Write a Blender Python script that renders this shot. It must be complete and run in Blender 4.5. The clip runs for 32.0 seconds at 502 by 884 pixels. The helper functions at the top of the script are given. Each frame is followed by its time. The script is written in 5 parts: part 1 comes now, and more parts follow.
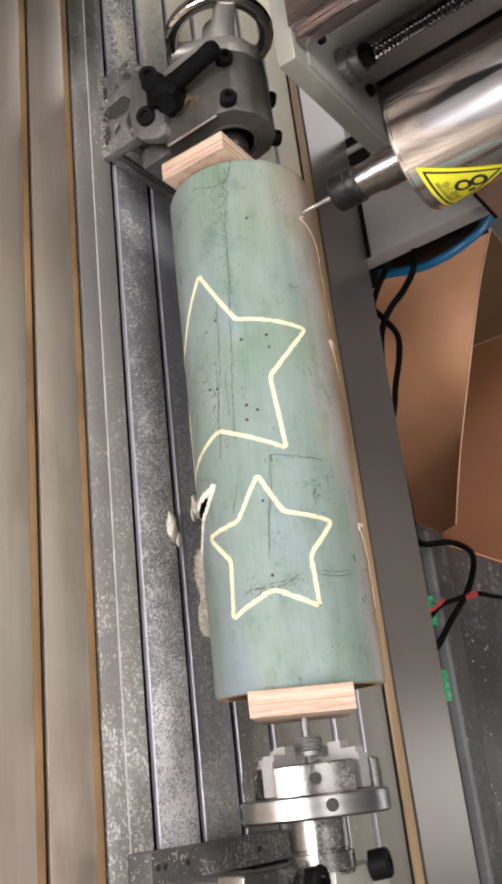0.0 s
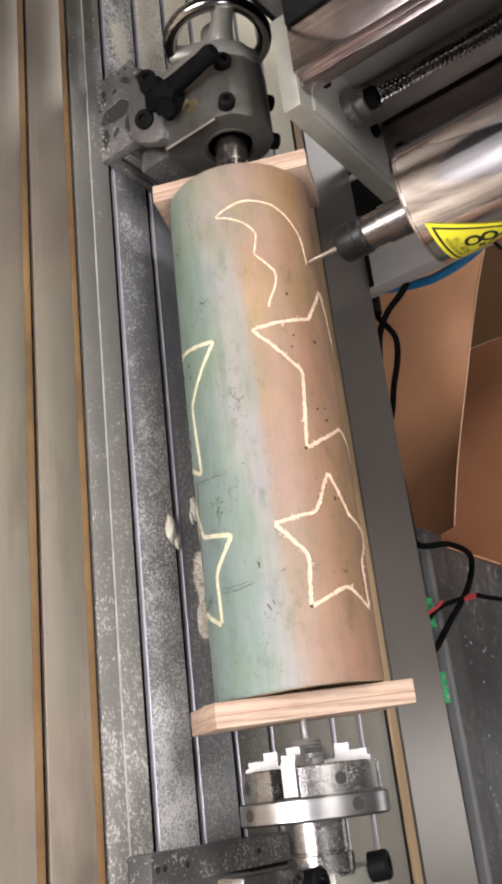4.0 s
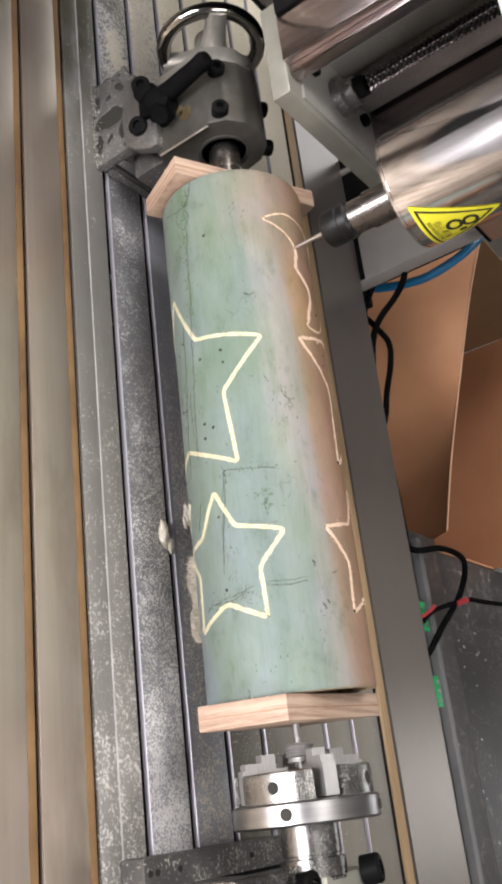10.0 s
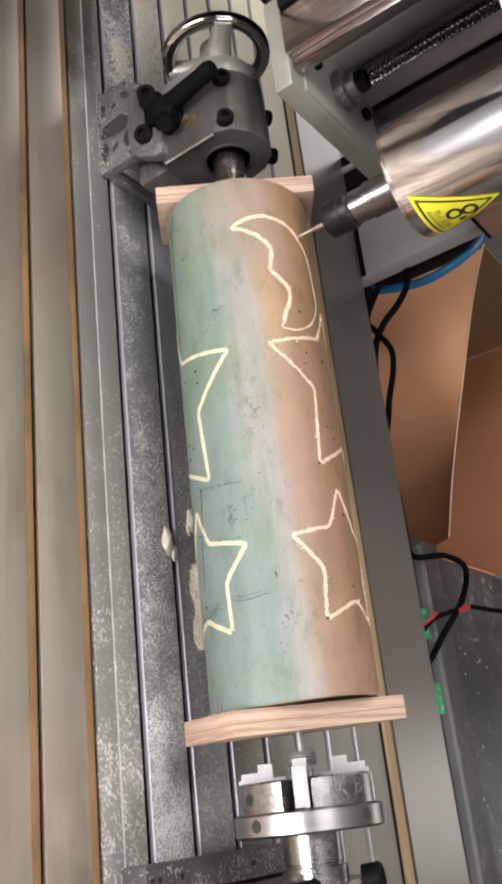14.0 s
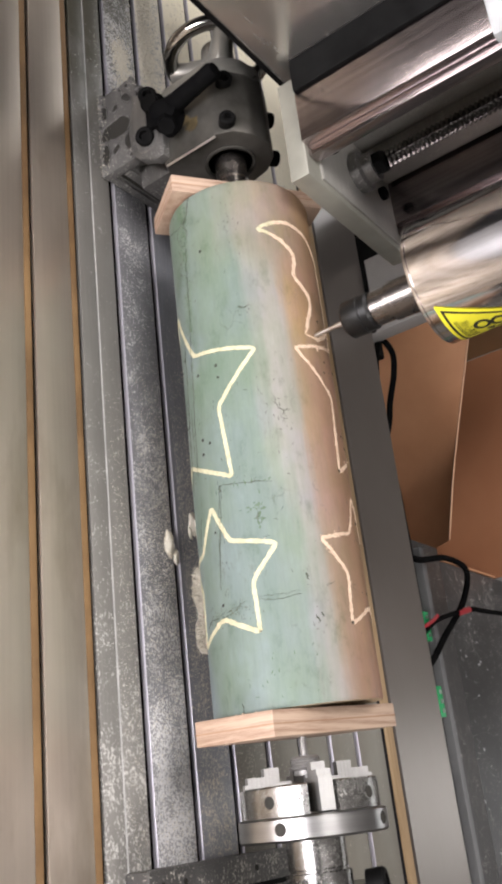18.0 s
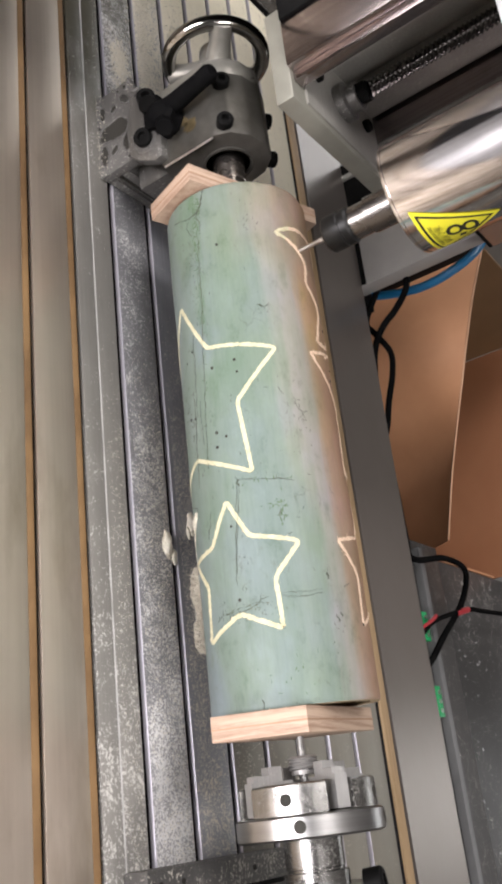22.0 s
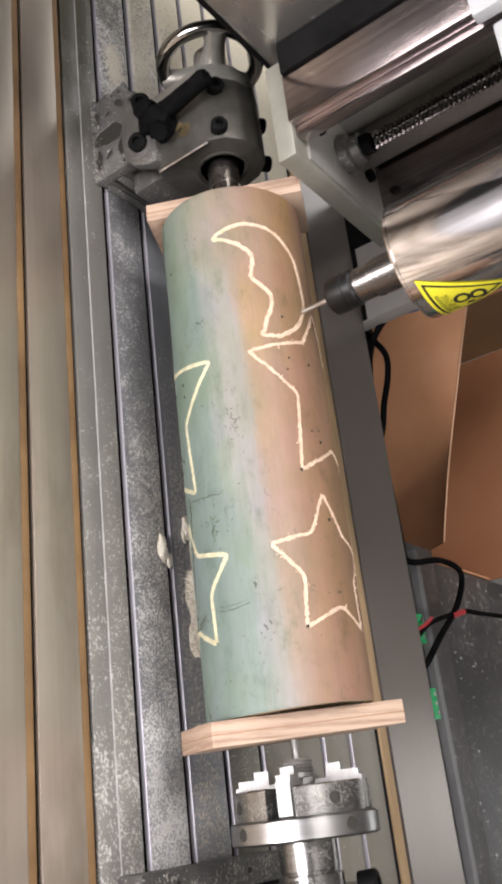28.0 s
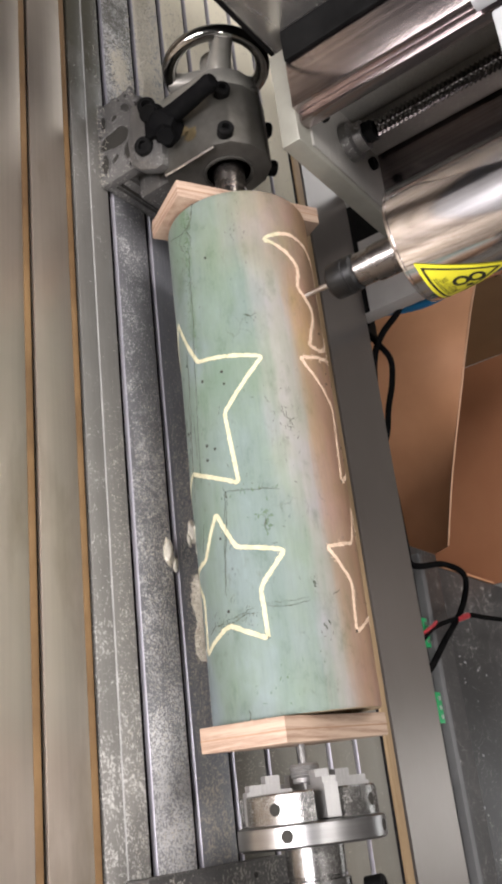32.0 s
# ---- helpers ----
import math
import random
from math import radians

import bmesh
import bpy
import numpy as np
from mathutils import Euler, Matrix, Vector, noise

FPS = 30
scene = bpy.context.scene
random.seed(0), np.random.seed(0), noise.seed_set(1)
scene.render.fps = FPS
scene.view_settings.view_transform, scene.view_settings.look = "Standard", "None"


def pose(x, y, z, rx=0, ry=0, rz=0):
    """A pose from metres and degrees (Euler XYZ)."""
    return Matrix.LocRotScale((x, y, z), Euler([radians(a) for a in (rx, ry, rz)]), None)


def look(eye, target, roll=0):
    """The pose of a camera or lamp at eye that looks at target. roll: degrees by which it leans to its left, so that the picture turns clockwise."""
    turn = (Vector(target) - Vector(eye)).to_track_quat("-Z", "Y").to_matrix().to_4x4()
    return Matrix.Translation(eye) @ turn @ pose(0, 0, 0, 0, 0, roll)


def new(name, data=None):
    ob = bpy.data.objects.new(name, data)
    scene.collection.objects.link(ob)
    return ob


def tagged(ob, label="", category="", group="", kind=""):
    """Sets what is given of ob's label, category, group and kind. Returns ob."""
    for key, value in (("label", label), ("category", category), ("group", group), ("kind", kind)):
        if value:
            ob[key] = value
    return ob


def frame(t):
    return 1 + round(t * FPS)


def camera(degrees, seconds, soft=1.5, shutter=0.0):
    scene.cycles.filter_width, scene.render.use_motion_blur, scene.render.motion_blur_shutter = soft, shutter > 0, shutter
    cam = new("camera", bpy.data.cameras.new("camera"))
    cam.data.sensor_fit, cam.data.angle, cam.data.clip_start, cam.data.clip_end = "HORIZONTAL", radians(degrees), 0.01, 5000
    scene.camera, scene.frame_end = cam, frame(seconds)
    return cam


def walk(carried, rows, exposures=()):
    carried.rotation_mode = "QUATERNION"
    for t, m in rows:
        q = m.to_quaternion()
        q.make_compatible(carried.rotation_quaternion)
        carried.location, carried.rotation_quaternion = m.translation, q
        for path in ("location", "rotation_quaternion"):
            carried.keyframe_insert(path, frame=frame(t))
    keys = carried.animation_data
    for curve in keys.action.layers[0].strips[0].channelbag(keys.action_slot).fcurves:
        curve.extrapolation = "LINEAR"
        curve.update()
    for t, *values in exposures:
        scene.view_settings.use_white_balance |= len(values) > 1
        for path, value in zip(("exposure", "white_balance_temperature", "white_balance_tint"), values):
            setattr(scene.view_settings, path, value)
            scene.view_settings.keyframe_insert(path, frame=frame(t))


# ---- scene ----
cam = camera(30.62, 32.0, soft=3.6)
PATH = [
    (0, look((0.2777, -0.5391, 0.4721), (0.0243, -0.0026, 0.1006), 69.24)),
    (0.5, look((0.2778, -0.5395, 0.4730), (0.0237, -0.0020, 0.1035), 69.20)),
    (1, look((0.2774, -0.5386, 0.4704), (0.0229, -0.0022, 0.0996), 69.27)),
    (1.5, look((0.2771, -0.5392, 0.4703), (0.0229, -0.0029, 0.0991), 69.32)),
    (2, look((0.2778, -0.5395, 0.4708), (0.0241, -0.0028, 0.0997), 69.20)),
    (2.5, look((0.2790, -0.5385, 0.4736), (0.0250, -0.0007, 0.1044), 69.12)),
    (3, look((0.2786, -0.5401, 0.4731), (0.0249, -0.0014, 0.1050), 69.16)),
    (3.5, look((0.2778, -0.5402, 0.4721), (0.0238, -0.0030, 0.1021), 69.18)),
    (5.5, look((0.2777, -0.5425, 0.4743), (0.0211, -0.0051, 0.1065), 69.02)),
    (6, look((0.2779, -0.5421, 0.4733), (0.0206, -0.0059, 0.1041), 69.06)),
    (6.5, look((0.2779, -0.5428, 0.4725), (0.0200, -0.0069, 0.1033), 69.05)),
    (7, look((0.2781, -0.5432, 0.4748), (0.0202, -0.0067, 0.1065), 68.99)),
    (7.5, look((0.2782, -0.5438, 0.4779), (0.0213, -0.0055, 0.1116), 69.08)),
    (8, look((0.2776, -0.5440, 0.4739), (0.0196, -0.0065, 0.1071), 69.06)),
    (8.5, look((0.2773, -0.5431, 0.4728), (0.0196, -0.0064, 0.1046), 69.08)),
    (9, look((0.2774, -0.5437, 0.4734), (0.0200, -0.0071, 0.1050), 69.08)),
    (9.5, look((0.2779, -0.5438, 0.4760), (0.0202, -0.0058, 0.1097), 69.03)),
    (10, look((0.2785, -0.5427, 0.4754), (0.0214, -0.0039, 0.1099), 69.07)),
    (10.5, look((0.2774, -0.5439, 0.4743), (0.0208, -0.0056, 0.1078), 69.23)),
    (11, look((0.2769, -0.5433, 0.4733), (0.0191, -0.0065, 0.1054), 69.20)),
    (11.5, look((0.2757, -0.5448, 0.4737), (0.0175, -0.0073, 0.1071), 69.21)),
    (12, look((0.2761, -0.5446, 0.4779), (0.0180, -0.0056, 0.1134), 69.24)),
    (12.5, look((0.2763, -0.5444, 0.4760), (0.0180, -0.0056, 0.1112), 69.29)),
    (13, look((0.2753, -0.5461, 0.4737), (0.0157, -0.0087, 0.1079), 69.31)),
    (13.5, look((0.2752, -0.5458, 0.4730), (0.0158, -0.0088, 0.1065), 69.31)),
    (14, look((0.2762, -0.5459, 0.4753), (0.0161, -0.0082, 0.1103), 69.18)),
    (14.5, look((0.2763, -0.5459, 0.4790), (0.0164, -0.0068, 0.1160), 69.18)),
    (16.5, look((0.2751, -0.5465, 0.4768), (0.0140, -0.0079, 0.1137), 69.00)),
    (17, look((0.2751, -0.5463, 0.4763), (0.0152, -0.0067, 0.1140), 69.15)),
    (17.5, look((0.2735, -0.5479, 0.4742), (0.0127, -0.0090, 0.1115), 69.15)),
    (18, look((0.2739, -0.5467, 0.4720), (0.0129, -0.0085, 0.1084), 69.10)),
    (18.5, look((0.2750, -0.5472, 0.4728), (0.0133, -0.0093, 0.1093), 68.97)),
    (19, look((0.2759, -0.5461, 0.4754), (0.0145, -0.0073, 0.1130), 68.94)),
    (19.5, look((0.2756, -0.5454, 0.4740), (0.0146, -0.0076, 0.1098), 68.92)),
    (20, look((0.2751, -0.5456, 0.4719), (0.0138, -0.0091, 0.1059), 68.91)),
    (20.5, look((0.2744, -0.5469, 0.4714), (0.0126, -0.0107, 0.1055), 68.94)),
    (21, look((0.2758, -0.5469, 0.4758), (0.0137, -0.0096, 0.1116), 68.87)),
    (21.5, look((0.2749, -0.5459, 0.4750), (0.0133, -0.0066, 0.1134), 68.93)),
    (22, look((0.2746, -0.5468, 0.4742), (0.0133, -0.0087, 0.1106), 69.05)),
    (22.5, look((0.2745, -0.5469, 0.4722), (0.0128, -0.0095, 0.1079), 68.96)),
    (23, look((0.2735, -0.5476, 0.4734), (0.0117, -0.0101, 0.1094), 68.97)),
    (23.5, look((0.2727, -0.5470, 0.4759), (0.0104, -0.0087, 0.1135), 68.95)),
    (24, look((0.2732, -0.5474, 0.4745), (0.0108, -0.0095, 0.1114), 69.02)),
    (24.5, look((0.2748, -0.5470, 0.4719), (0.0121, -0.0103, 0.1073), 69.04)),
    (25, look((0.2736, -0.5470, 0.4718), (0.0107, -0.0109, 0.1066), 68.99)),
    (25.5, look((0.2725, -0.5469, 0.4759), (0.0109, -0.0088, 0.1126), 69.05)),
    (27.5, look((0.2732, -0.5476, 0.4758), (0.0113, -0.0091, 0.1132), 68.98)),
    (28, look((0.2741, -0.5477, 0.4776), (0.0119, -0.0086, 0.1161), 68.92)),
    (28.5, look((0.2743, -0.5493, 0.4753), (0.0117, -0.0108, 0.1134), 68.97)),
    (29, look((0.2742, -0.5482, 0.4736), (0.0108, -0.0112, 0.1100), 68.98)),
    (29.5, look((0.2740, -0.5483, 0.4738), (0.0108, -0.0114, 0.1099), 68.89)),
    (30, look((0.2737, -0.5488, 0.4778), (0.0102, -0.0106, 0.1159), 68.88)),
    (30.5, look((0.2732, -0.5481, 0.4755), (0.0099, -0.0107, 0.1125), 68.99)),
    (31, look((0.2740, -0.5497, 0.4737), (0.0097, -0.0132, 0.1100), 68.96)),
    (31.5, look((0.2725, -0.5493, 0.4728), (0.0086, -0.0131, 0.1083), 68.95)),
    (32, look((0.2729, -0.5499, 0.4749), (0.0084, -0.0122, 0.1130), 68.84)),
]
# seconds, travel of the gantry (plan units), turn of the bamboo (degrees)
TRAVEL = [
    (0, -0.0464, 28.8),
    (0.5, -0.0519, 18.4),
    (1, -0.0541, 7.5),
    (1.5, -0.0535, -4.9),
    (2, -0.0496, -15.9),
    (2.5, -0.0415, -26.2),
    (3, -0.0301, -34.8),
    (3.5, -0.0169, -38.5),
    (4.4, 0.0076, -41.1),
    (4.95, 0.0217, -36.3),
    (5.5, 0.0324, -26.7),
    (6, 0.0400, -16.5),
    (6.5, 0.0443, -6.0),
    (7, 0.0421, 3.1),
    (7.5, 0.0327, -1.7),
    (8, 0.0221, -6.4),
    (8.5, 0.0103, -7.7),
    (9, 0.0000, 0.0),
    (9.5, -0.0117, 2.7),
    (10, -0.0236, 1.3),
    (10.5, -0.0341, 9.9),
    (11, -0.0391, 21.6),
    (11.5, -0.0447, 28.9),
    (12, -0.0512, 18.2),
    (12.5, -0.0539, 7.2),
    (13, -0.0526, -4.6),
    (13.5, -0.0494, -15.3),
    (14, -0.0409, -26.4),
    (14.5, -0.0296, -35.1),
    (15.05, -0.0169, -38.5),
    (15.95, 0.0076, -41.1),
    (16.5, 0.0196, -37.5),
    (17, 0.0327, -28.6),
    (17.5, 0.0410, -18.6),
    (18, 0.0454, -8.4),
    (18.5, 0.0443, 2.3),
    (19, 0.0354, -1.9),
    (19.5, 0.0240, -6.8),
    (20, 0.0127, -8.4),
    (20.5, 0.0016, -1.0),
    (21, -0.0079, 3.1),
    (21.5, -0.0204, 0.4),
    (22, -0.0314, 8.3),
    (22.5, -0.0375, 19.7),
    (23, -0.0420, 28.2),
    (23.5, -0.0493, 18.3),
    (24, -0.0525, 7.6),
    (24.5, -0.0519, -4.1),
    (25, -0.0481, -14.7),
    (25.5, -0.0412, -25.7),
    (26.1, -0.0301, -34.8),
    (26.6, -0.0169, -38.5),
    (27.05, -0.0046, -41.2),
    (27.5, 0.0076, -41.1),
    (28, 0.0205, -37.0),
    (28.5, 0.0324, -29.5),
    (29, 0.0416, -18.7),
    (29.5, 0.0458, -8.2),
    (30, 0.0449, 2.1),
    (30.5, 0.0376, -0.9),
    (31, 0.0262, -6.4),
    (31.5, 0.0141, -8.6),
    (32, 0.0022, -2.3),
]
U = 0.9          # metres per plan unit
AXIS = 0.1159    # height of the turning axis over the bed, plan units
R = 0.0585       # radius of the bamboo
walk(cam, [(t, Matrix.Translation(m.translation * U) @ m.to_quaternion().to_matrix().to_4x4()) for t, m in PATH])

# ---- light ----
world = bpy.data.worlds.new("room_air")
world.use_nodes = True
world.node_tree.nodes["Background"].inputs["Color"].default_value = (0.9, 0.95, 1.0, 1)
world.node_tree.nodes["Background"].inputs["Strength"].default_value = 0.25
scene.world = world


def area_lamp(name, eye, target, sx, sy, watts, color):
    data = bpy.data.lights.new(name, "AREA")
    data.shape, data.size, data.size_y, data.energy, data.color = "RECTANGLE", sx, sy, watts, color
    lamp = new(name, data)
    lamp.matrix_world = look(eye, target)
    return lamp


area_lamp("window_light", (0.45, -2.6, 0.05), (0.40, 0.0, 0.05), 0.95, 1.7, 132, (1.0, 0.952, 0.985))
area_lamp("window_light", (0.30, 2.95, 1.35), (0.2, 0.3, 0.0), 0.5, 0.7, 4.5, (0.98, 0.99, 1.0))
area_lamp("window_light", (-3.15, 2.95, 1.3), (-1.0, 0.6, 0.0), 1.4, 0.9, 16, (0.96, 0.97, 1.0))
area_lamp("overhead_light", (-0.28, -1.4, 2.1), (-0.18, -0.4, 0), 0.40, 1.1, 46, (1.0, 0.95, 0.935))
# added fill with no known source: brightens the cardboard box
area_lamp("overhead_light", (1.6, -1.1, 2.1), (0.4, 0.1, 0), 0.40, 1.1, 50, (1.0, 0.95, 0.935))
area_lamp("overhead_light", (-2.1, -0.7, 2.1), (-0.8, 0.1, 0), 0.40, 1.1, 38, (1.0, 0.95, 0.935))
scene.view_settings.exposure = -0.36


# ---- materials ----
def material(name, rough=0.5, metal=0.0):
    m = bpy.data.materials.new(name)
    m.use_nodes = True
    n, l = m.node_tree.nodes, m.node_tree.links
    b = n["Principled BSDF"]
    b.inputs["Roughness"].default_value, b.inputs["Metallic"].default_value = rough, metal
    return m, n, l, b


def node(n, kind, **inputs):
    x = n.new(kind)
    for k, v in inputs.items():
        x.inputs[k.replace("_", " ")].default_value = v
    return x


def coords(n, l, scale=(1, 1, 1), kind="Object"):
    tc, mp = n.new("ShaderNodeTexCoord"), n.new("ShaderNodeMapping")
    mp.inputs["Scale"].default_value = scale
    l.new(tc.outputs[kind], mp.inputs["Vector"])
    return mp.outputs["Vector"]


def ramp(n, l, fac, stops):
    r = n.new("ShaderNodeValToRGB")
    e = r.color_ramp.elements
    while len(e) < len(stops):
        e.new(0.5)
    for s, (p, c) in zip(e, stops):
        s.position, s.color = p, (*c, 1)
    l.new(fac, r.inputs["Fac"])
    return r.outputs["Color"]


def noise_fac(n, l, vec, scale, detail=4.0, rough=0.6):
    t = node(n, "ShaderNodeTexNoise", Scale=scale, Detail=detail, Roughness=rough)
    l.new(vec, t.inputs["Vector"])
    return t.outputs["Fac"]


def mix(n, l, fac, a, b, mode="MIX"):
    x = n.new("ShaderNodeMix")
    x.data_type, x.blend_type = "RGBA", mode
    for s, v in (("Factor", fac), ("A", a), ("B", b)):
        sock = [i for i in x.inputs if i.name == s and (i.type == "RGBA" if s != "Factor" else i.type == "VALUE")][0]
        if isinstance(v, (int, float)):
            sock.default_value = v
        elif isinstance(v, tuple):
            sock.default_value = (*v, 1)
        else:
            l.new(v, sock)
    return [o for o in x.outputs if o.type == "RGBA"][0]


def math_node(n, l, op, a, b=None):
    x = n.new("ShaderNodeMath")
    x.operation = op
    for i, v in enumerate((a, b)):
        if v is None:
            continue
        if isinstance(v, (int, float)):
            x.inputs[i].default_value = v
        else:
            l.new(v, x.inputs[i])
    return x.outputs[0]


def bump(n, l, b, height, strength, distance=0.001):
    x = node(n, "ShaderNodeBump", Strength=strength, Distance=distance)
    l.new(height, x.inputs["Height"])
    l.new(x.outputs["Normal"], b.inputs["Normal"])


def metal_mat(name, dark, light, rough=(0.25, 0.45), stretch=(1, 1, 1), grain=60.0, metal=1.0, relief=0.15, span=(0.3, 0.7)):
    """Brushed or cast metal: broad tone, fine grain, uneven gloss."""
    m, n, l, b = material(name, metal=metal)
    broad = noise_fac(n, l, coords(n, l), 9.0, 5)
    fine = noise_fac(n, l, coords(n, l, stretch), grain, 6)
    f = math_node(n, l, "ADD", math_node(n, l, "MULTIPLY", broad, 0.6), math_node(n, l, "MULTIPLY", fine, 0.4))
    l.new(ramp(n, l, f, [(span[0], dark), (span[1], light)]), b.inputs["Base Color"])
    lo, hi = rough
    l.new(math_node(n, l, "ADD", math_node(n, l, "MULTIPLY", fine, hi - lo), lo), b.inputs["Roughness"])
    bump(n, l, b, fine, relief, 0.0006)
    return m


def plain_mat(name, dark, light, rough=0.5, scale=20.0, relief=0.1, sheen=0.5):
    m, n, l, b = material(name, rough)
    b.inputs["Specular IOR Level"].default_value = sheen
    f = noise_fac(n, l, coords(n, l), scale, 5)
    l.new(ramp(n, l, f, [(0.3, dark), (0.7, light)]), b.inputs["Base Color"])
    bump(n, l, b, f, relief, 0.0008)
    return m


def dusty_mat(name, dark, light, dust, amount, rough=(0.3, 0.5), metal=0.9, drift=0.0, grime_shade=0.0, near_drift=1.5, fine=1.0):
    """Extruded aluminium with sawdust scattered on it; amount 0..1, more of it in broad drifts. Where the tailstock
    slides, oil film and gantry shade are painted in.
    """
    m, n, l, b = material(name)
    v = coords(n, l)
    drawn = noise_fac(n, l, coords(n, l, (3, 160, 60)), 6.0, 4)
    broad = noise_fac(n, l, v, 7.0, 4)
    base = ramp(n, l, math_node(n, l, "ADD", math_node(n, l, "MULTIPLY", drawn, 0.35), math_node(n, l, "MULTIPLY", broad, 0.65)), [(0.3, dark), (0.7, light)])
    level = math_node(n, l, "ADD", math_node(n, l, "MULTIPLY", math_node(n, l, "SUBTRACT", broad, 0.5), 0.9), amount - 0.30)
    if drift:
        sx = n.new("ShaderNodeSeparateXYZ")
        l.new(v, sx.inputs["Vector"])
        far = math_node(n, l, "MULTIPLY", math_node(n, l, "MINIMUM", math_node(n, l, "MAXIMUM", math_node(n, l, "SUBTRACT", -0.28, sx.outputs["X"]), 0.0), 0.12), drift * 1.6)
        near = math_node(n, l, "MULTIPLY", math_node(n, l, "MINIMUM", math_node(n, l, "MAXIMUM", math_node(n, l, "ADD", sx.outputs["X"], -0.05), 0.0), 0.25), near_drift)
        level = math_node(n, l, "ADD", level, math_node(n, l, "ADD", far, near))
        if grime_shade:
            # darker past the tailstock: oil film plus gantry shade in the colour
            oil = node(n, "ShaderNodeMapRange")
            edge_noise = math_node(n, l, "MULTIPLY", math_node(n, l, "SUBTRACT", noise_fac(n, l, coords(n, l, (1, 2.2, 1)), 26.0, 4), 0.5), 0.22)
            l.new(math_node(n, l, "ADD", math_node(n, l, "MULTIPLY", sx.outputs["X"], -1.0), edge_noise), oil.inputs["Value"])
            oil.inputs["From Min"].default_value, oil.inputs["From Max"].default_value, oil.inputs["To Max"].default_value = 0.29, 0.40, grime_shade
            base = mix(n, l, oil.outputs["Result"], base, (0.085, 0.078, 0.05))
            level = math_node(n, l, "SUBTRACT", level, math_node(n, l, "MULTIPLY", oil.outputs["Result"], 0.35))
    # chips of two sizes lying in clumps: the more dust, the more of them join
    spread = math_node(n, l, "MULTIPLY", noise_fac(n, l, coords(n, l, (1.0, 1.2, 1.0)), 470.0 * fine, 2, 0.5), 0.50)
    spread = math_node(n, l, "ADD", spread, math_node(n, l, "MULTIPLY", noise_fac(n, l, coords(n, l, (1.3, 1.0, 1.0)), 1000.0 * fine, 1, 0.5), 0.22))
    spread = math_node(n, l, "ADD", spread, math_node(n, l, "MULTIPLY", noise_fac(n, l, v, 62.0, 4, 0.65), 0.28))
    edge = math_node(n, l, "SUBTRACT", 0.590, math_node(n, l, "MULTIPLY", level, 0.20))
    grains = node(n, "ShaderNodeMapRange")
    l.new(math_node(n, l, "SUBTRACT", spread, edge), grains.inputs["Value"])
    grains.inputs["From Min"].default_value, grains.inputs["From Max"].default_value, grains.inputs["To Max"].default_value = 0.0, 0.050, 0.92
    film_of_dust = node(n, "ShaderNodeMapRange")
    l.new(math_node(n, l, "ADD", level, math_node(n, l, "MULTIPLY", math_node(n, l, "SUBTRACT", noise_fac(n, l, v, 60.0, 5, 0.7), 0.5), 0.9)), film_of_dust.inputs["Value"])
    film_of_dust.inputs["From Min"].default_value, film_of_dust.inputs["From Max"].default_value, film_of_dust.inputs["To Max"].default_value = 0.2, 0.9, 0.22
    fac = math_node(n, l, "MAXIMUM", grains.outputs["Result"], film_of_dust.outputs["Result"])
    l.new(mix(n, l, fac, base, dust), b.inputs["Base Color"])
    l.new(math_node(n, l, "MULTIPLY", math_node(n, l, "SUBTRACT", 1.0, fac), metal), b.inputs["Metallic"])
    lo, hi = rough
    l.new(math_node(n, l, "ADD", math_node(n, l, "MULTIPLY", fac, 0.4), math_node(n, l, "ADD", math_node(n, l, "MULTIPLY", drawn, hi - lo), lo)), b.inputs["Roughness"])
    bump(n, l, b, math_node(n, l, "ADD", fac, math_node(n, l, "MULTIPLY", drawn, 0.2)), 0.35, 0.0008)
    return m


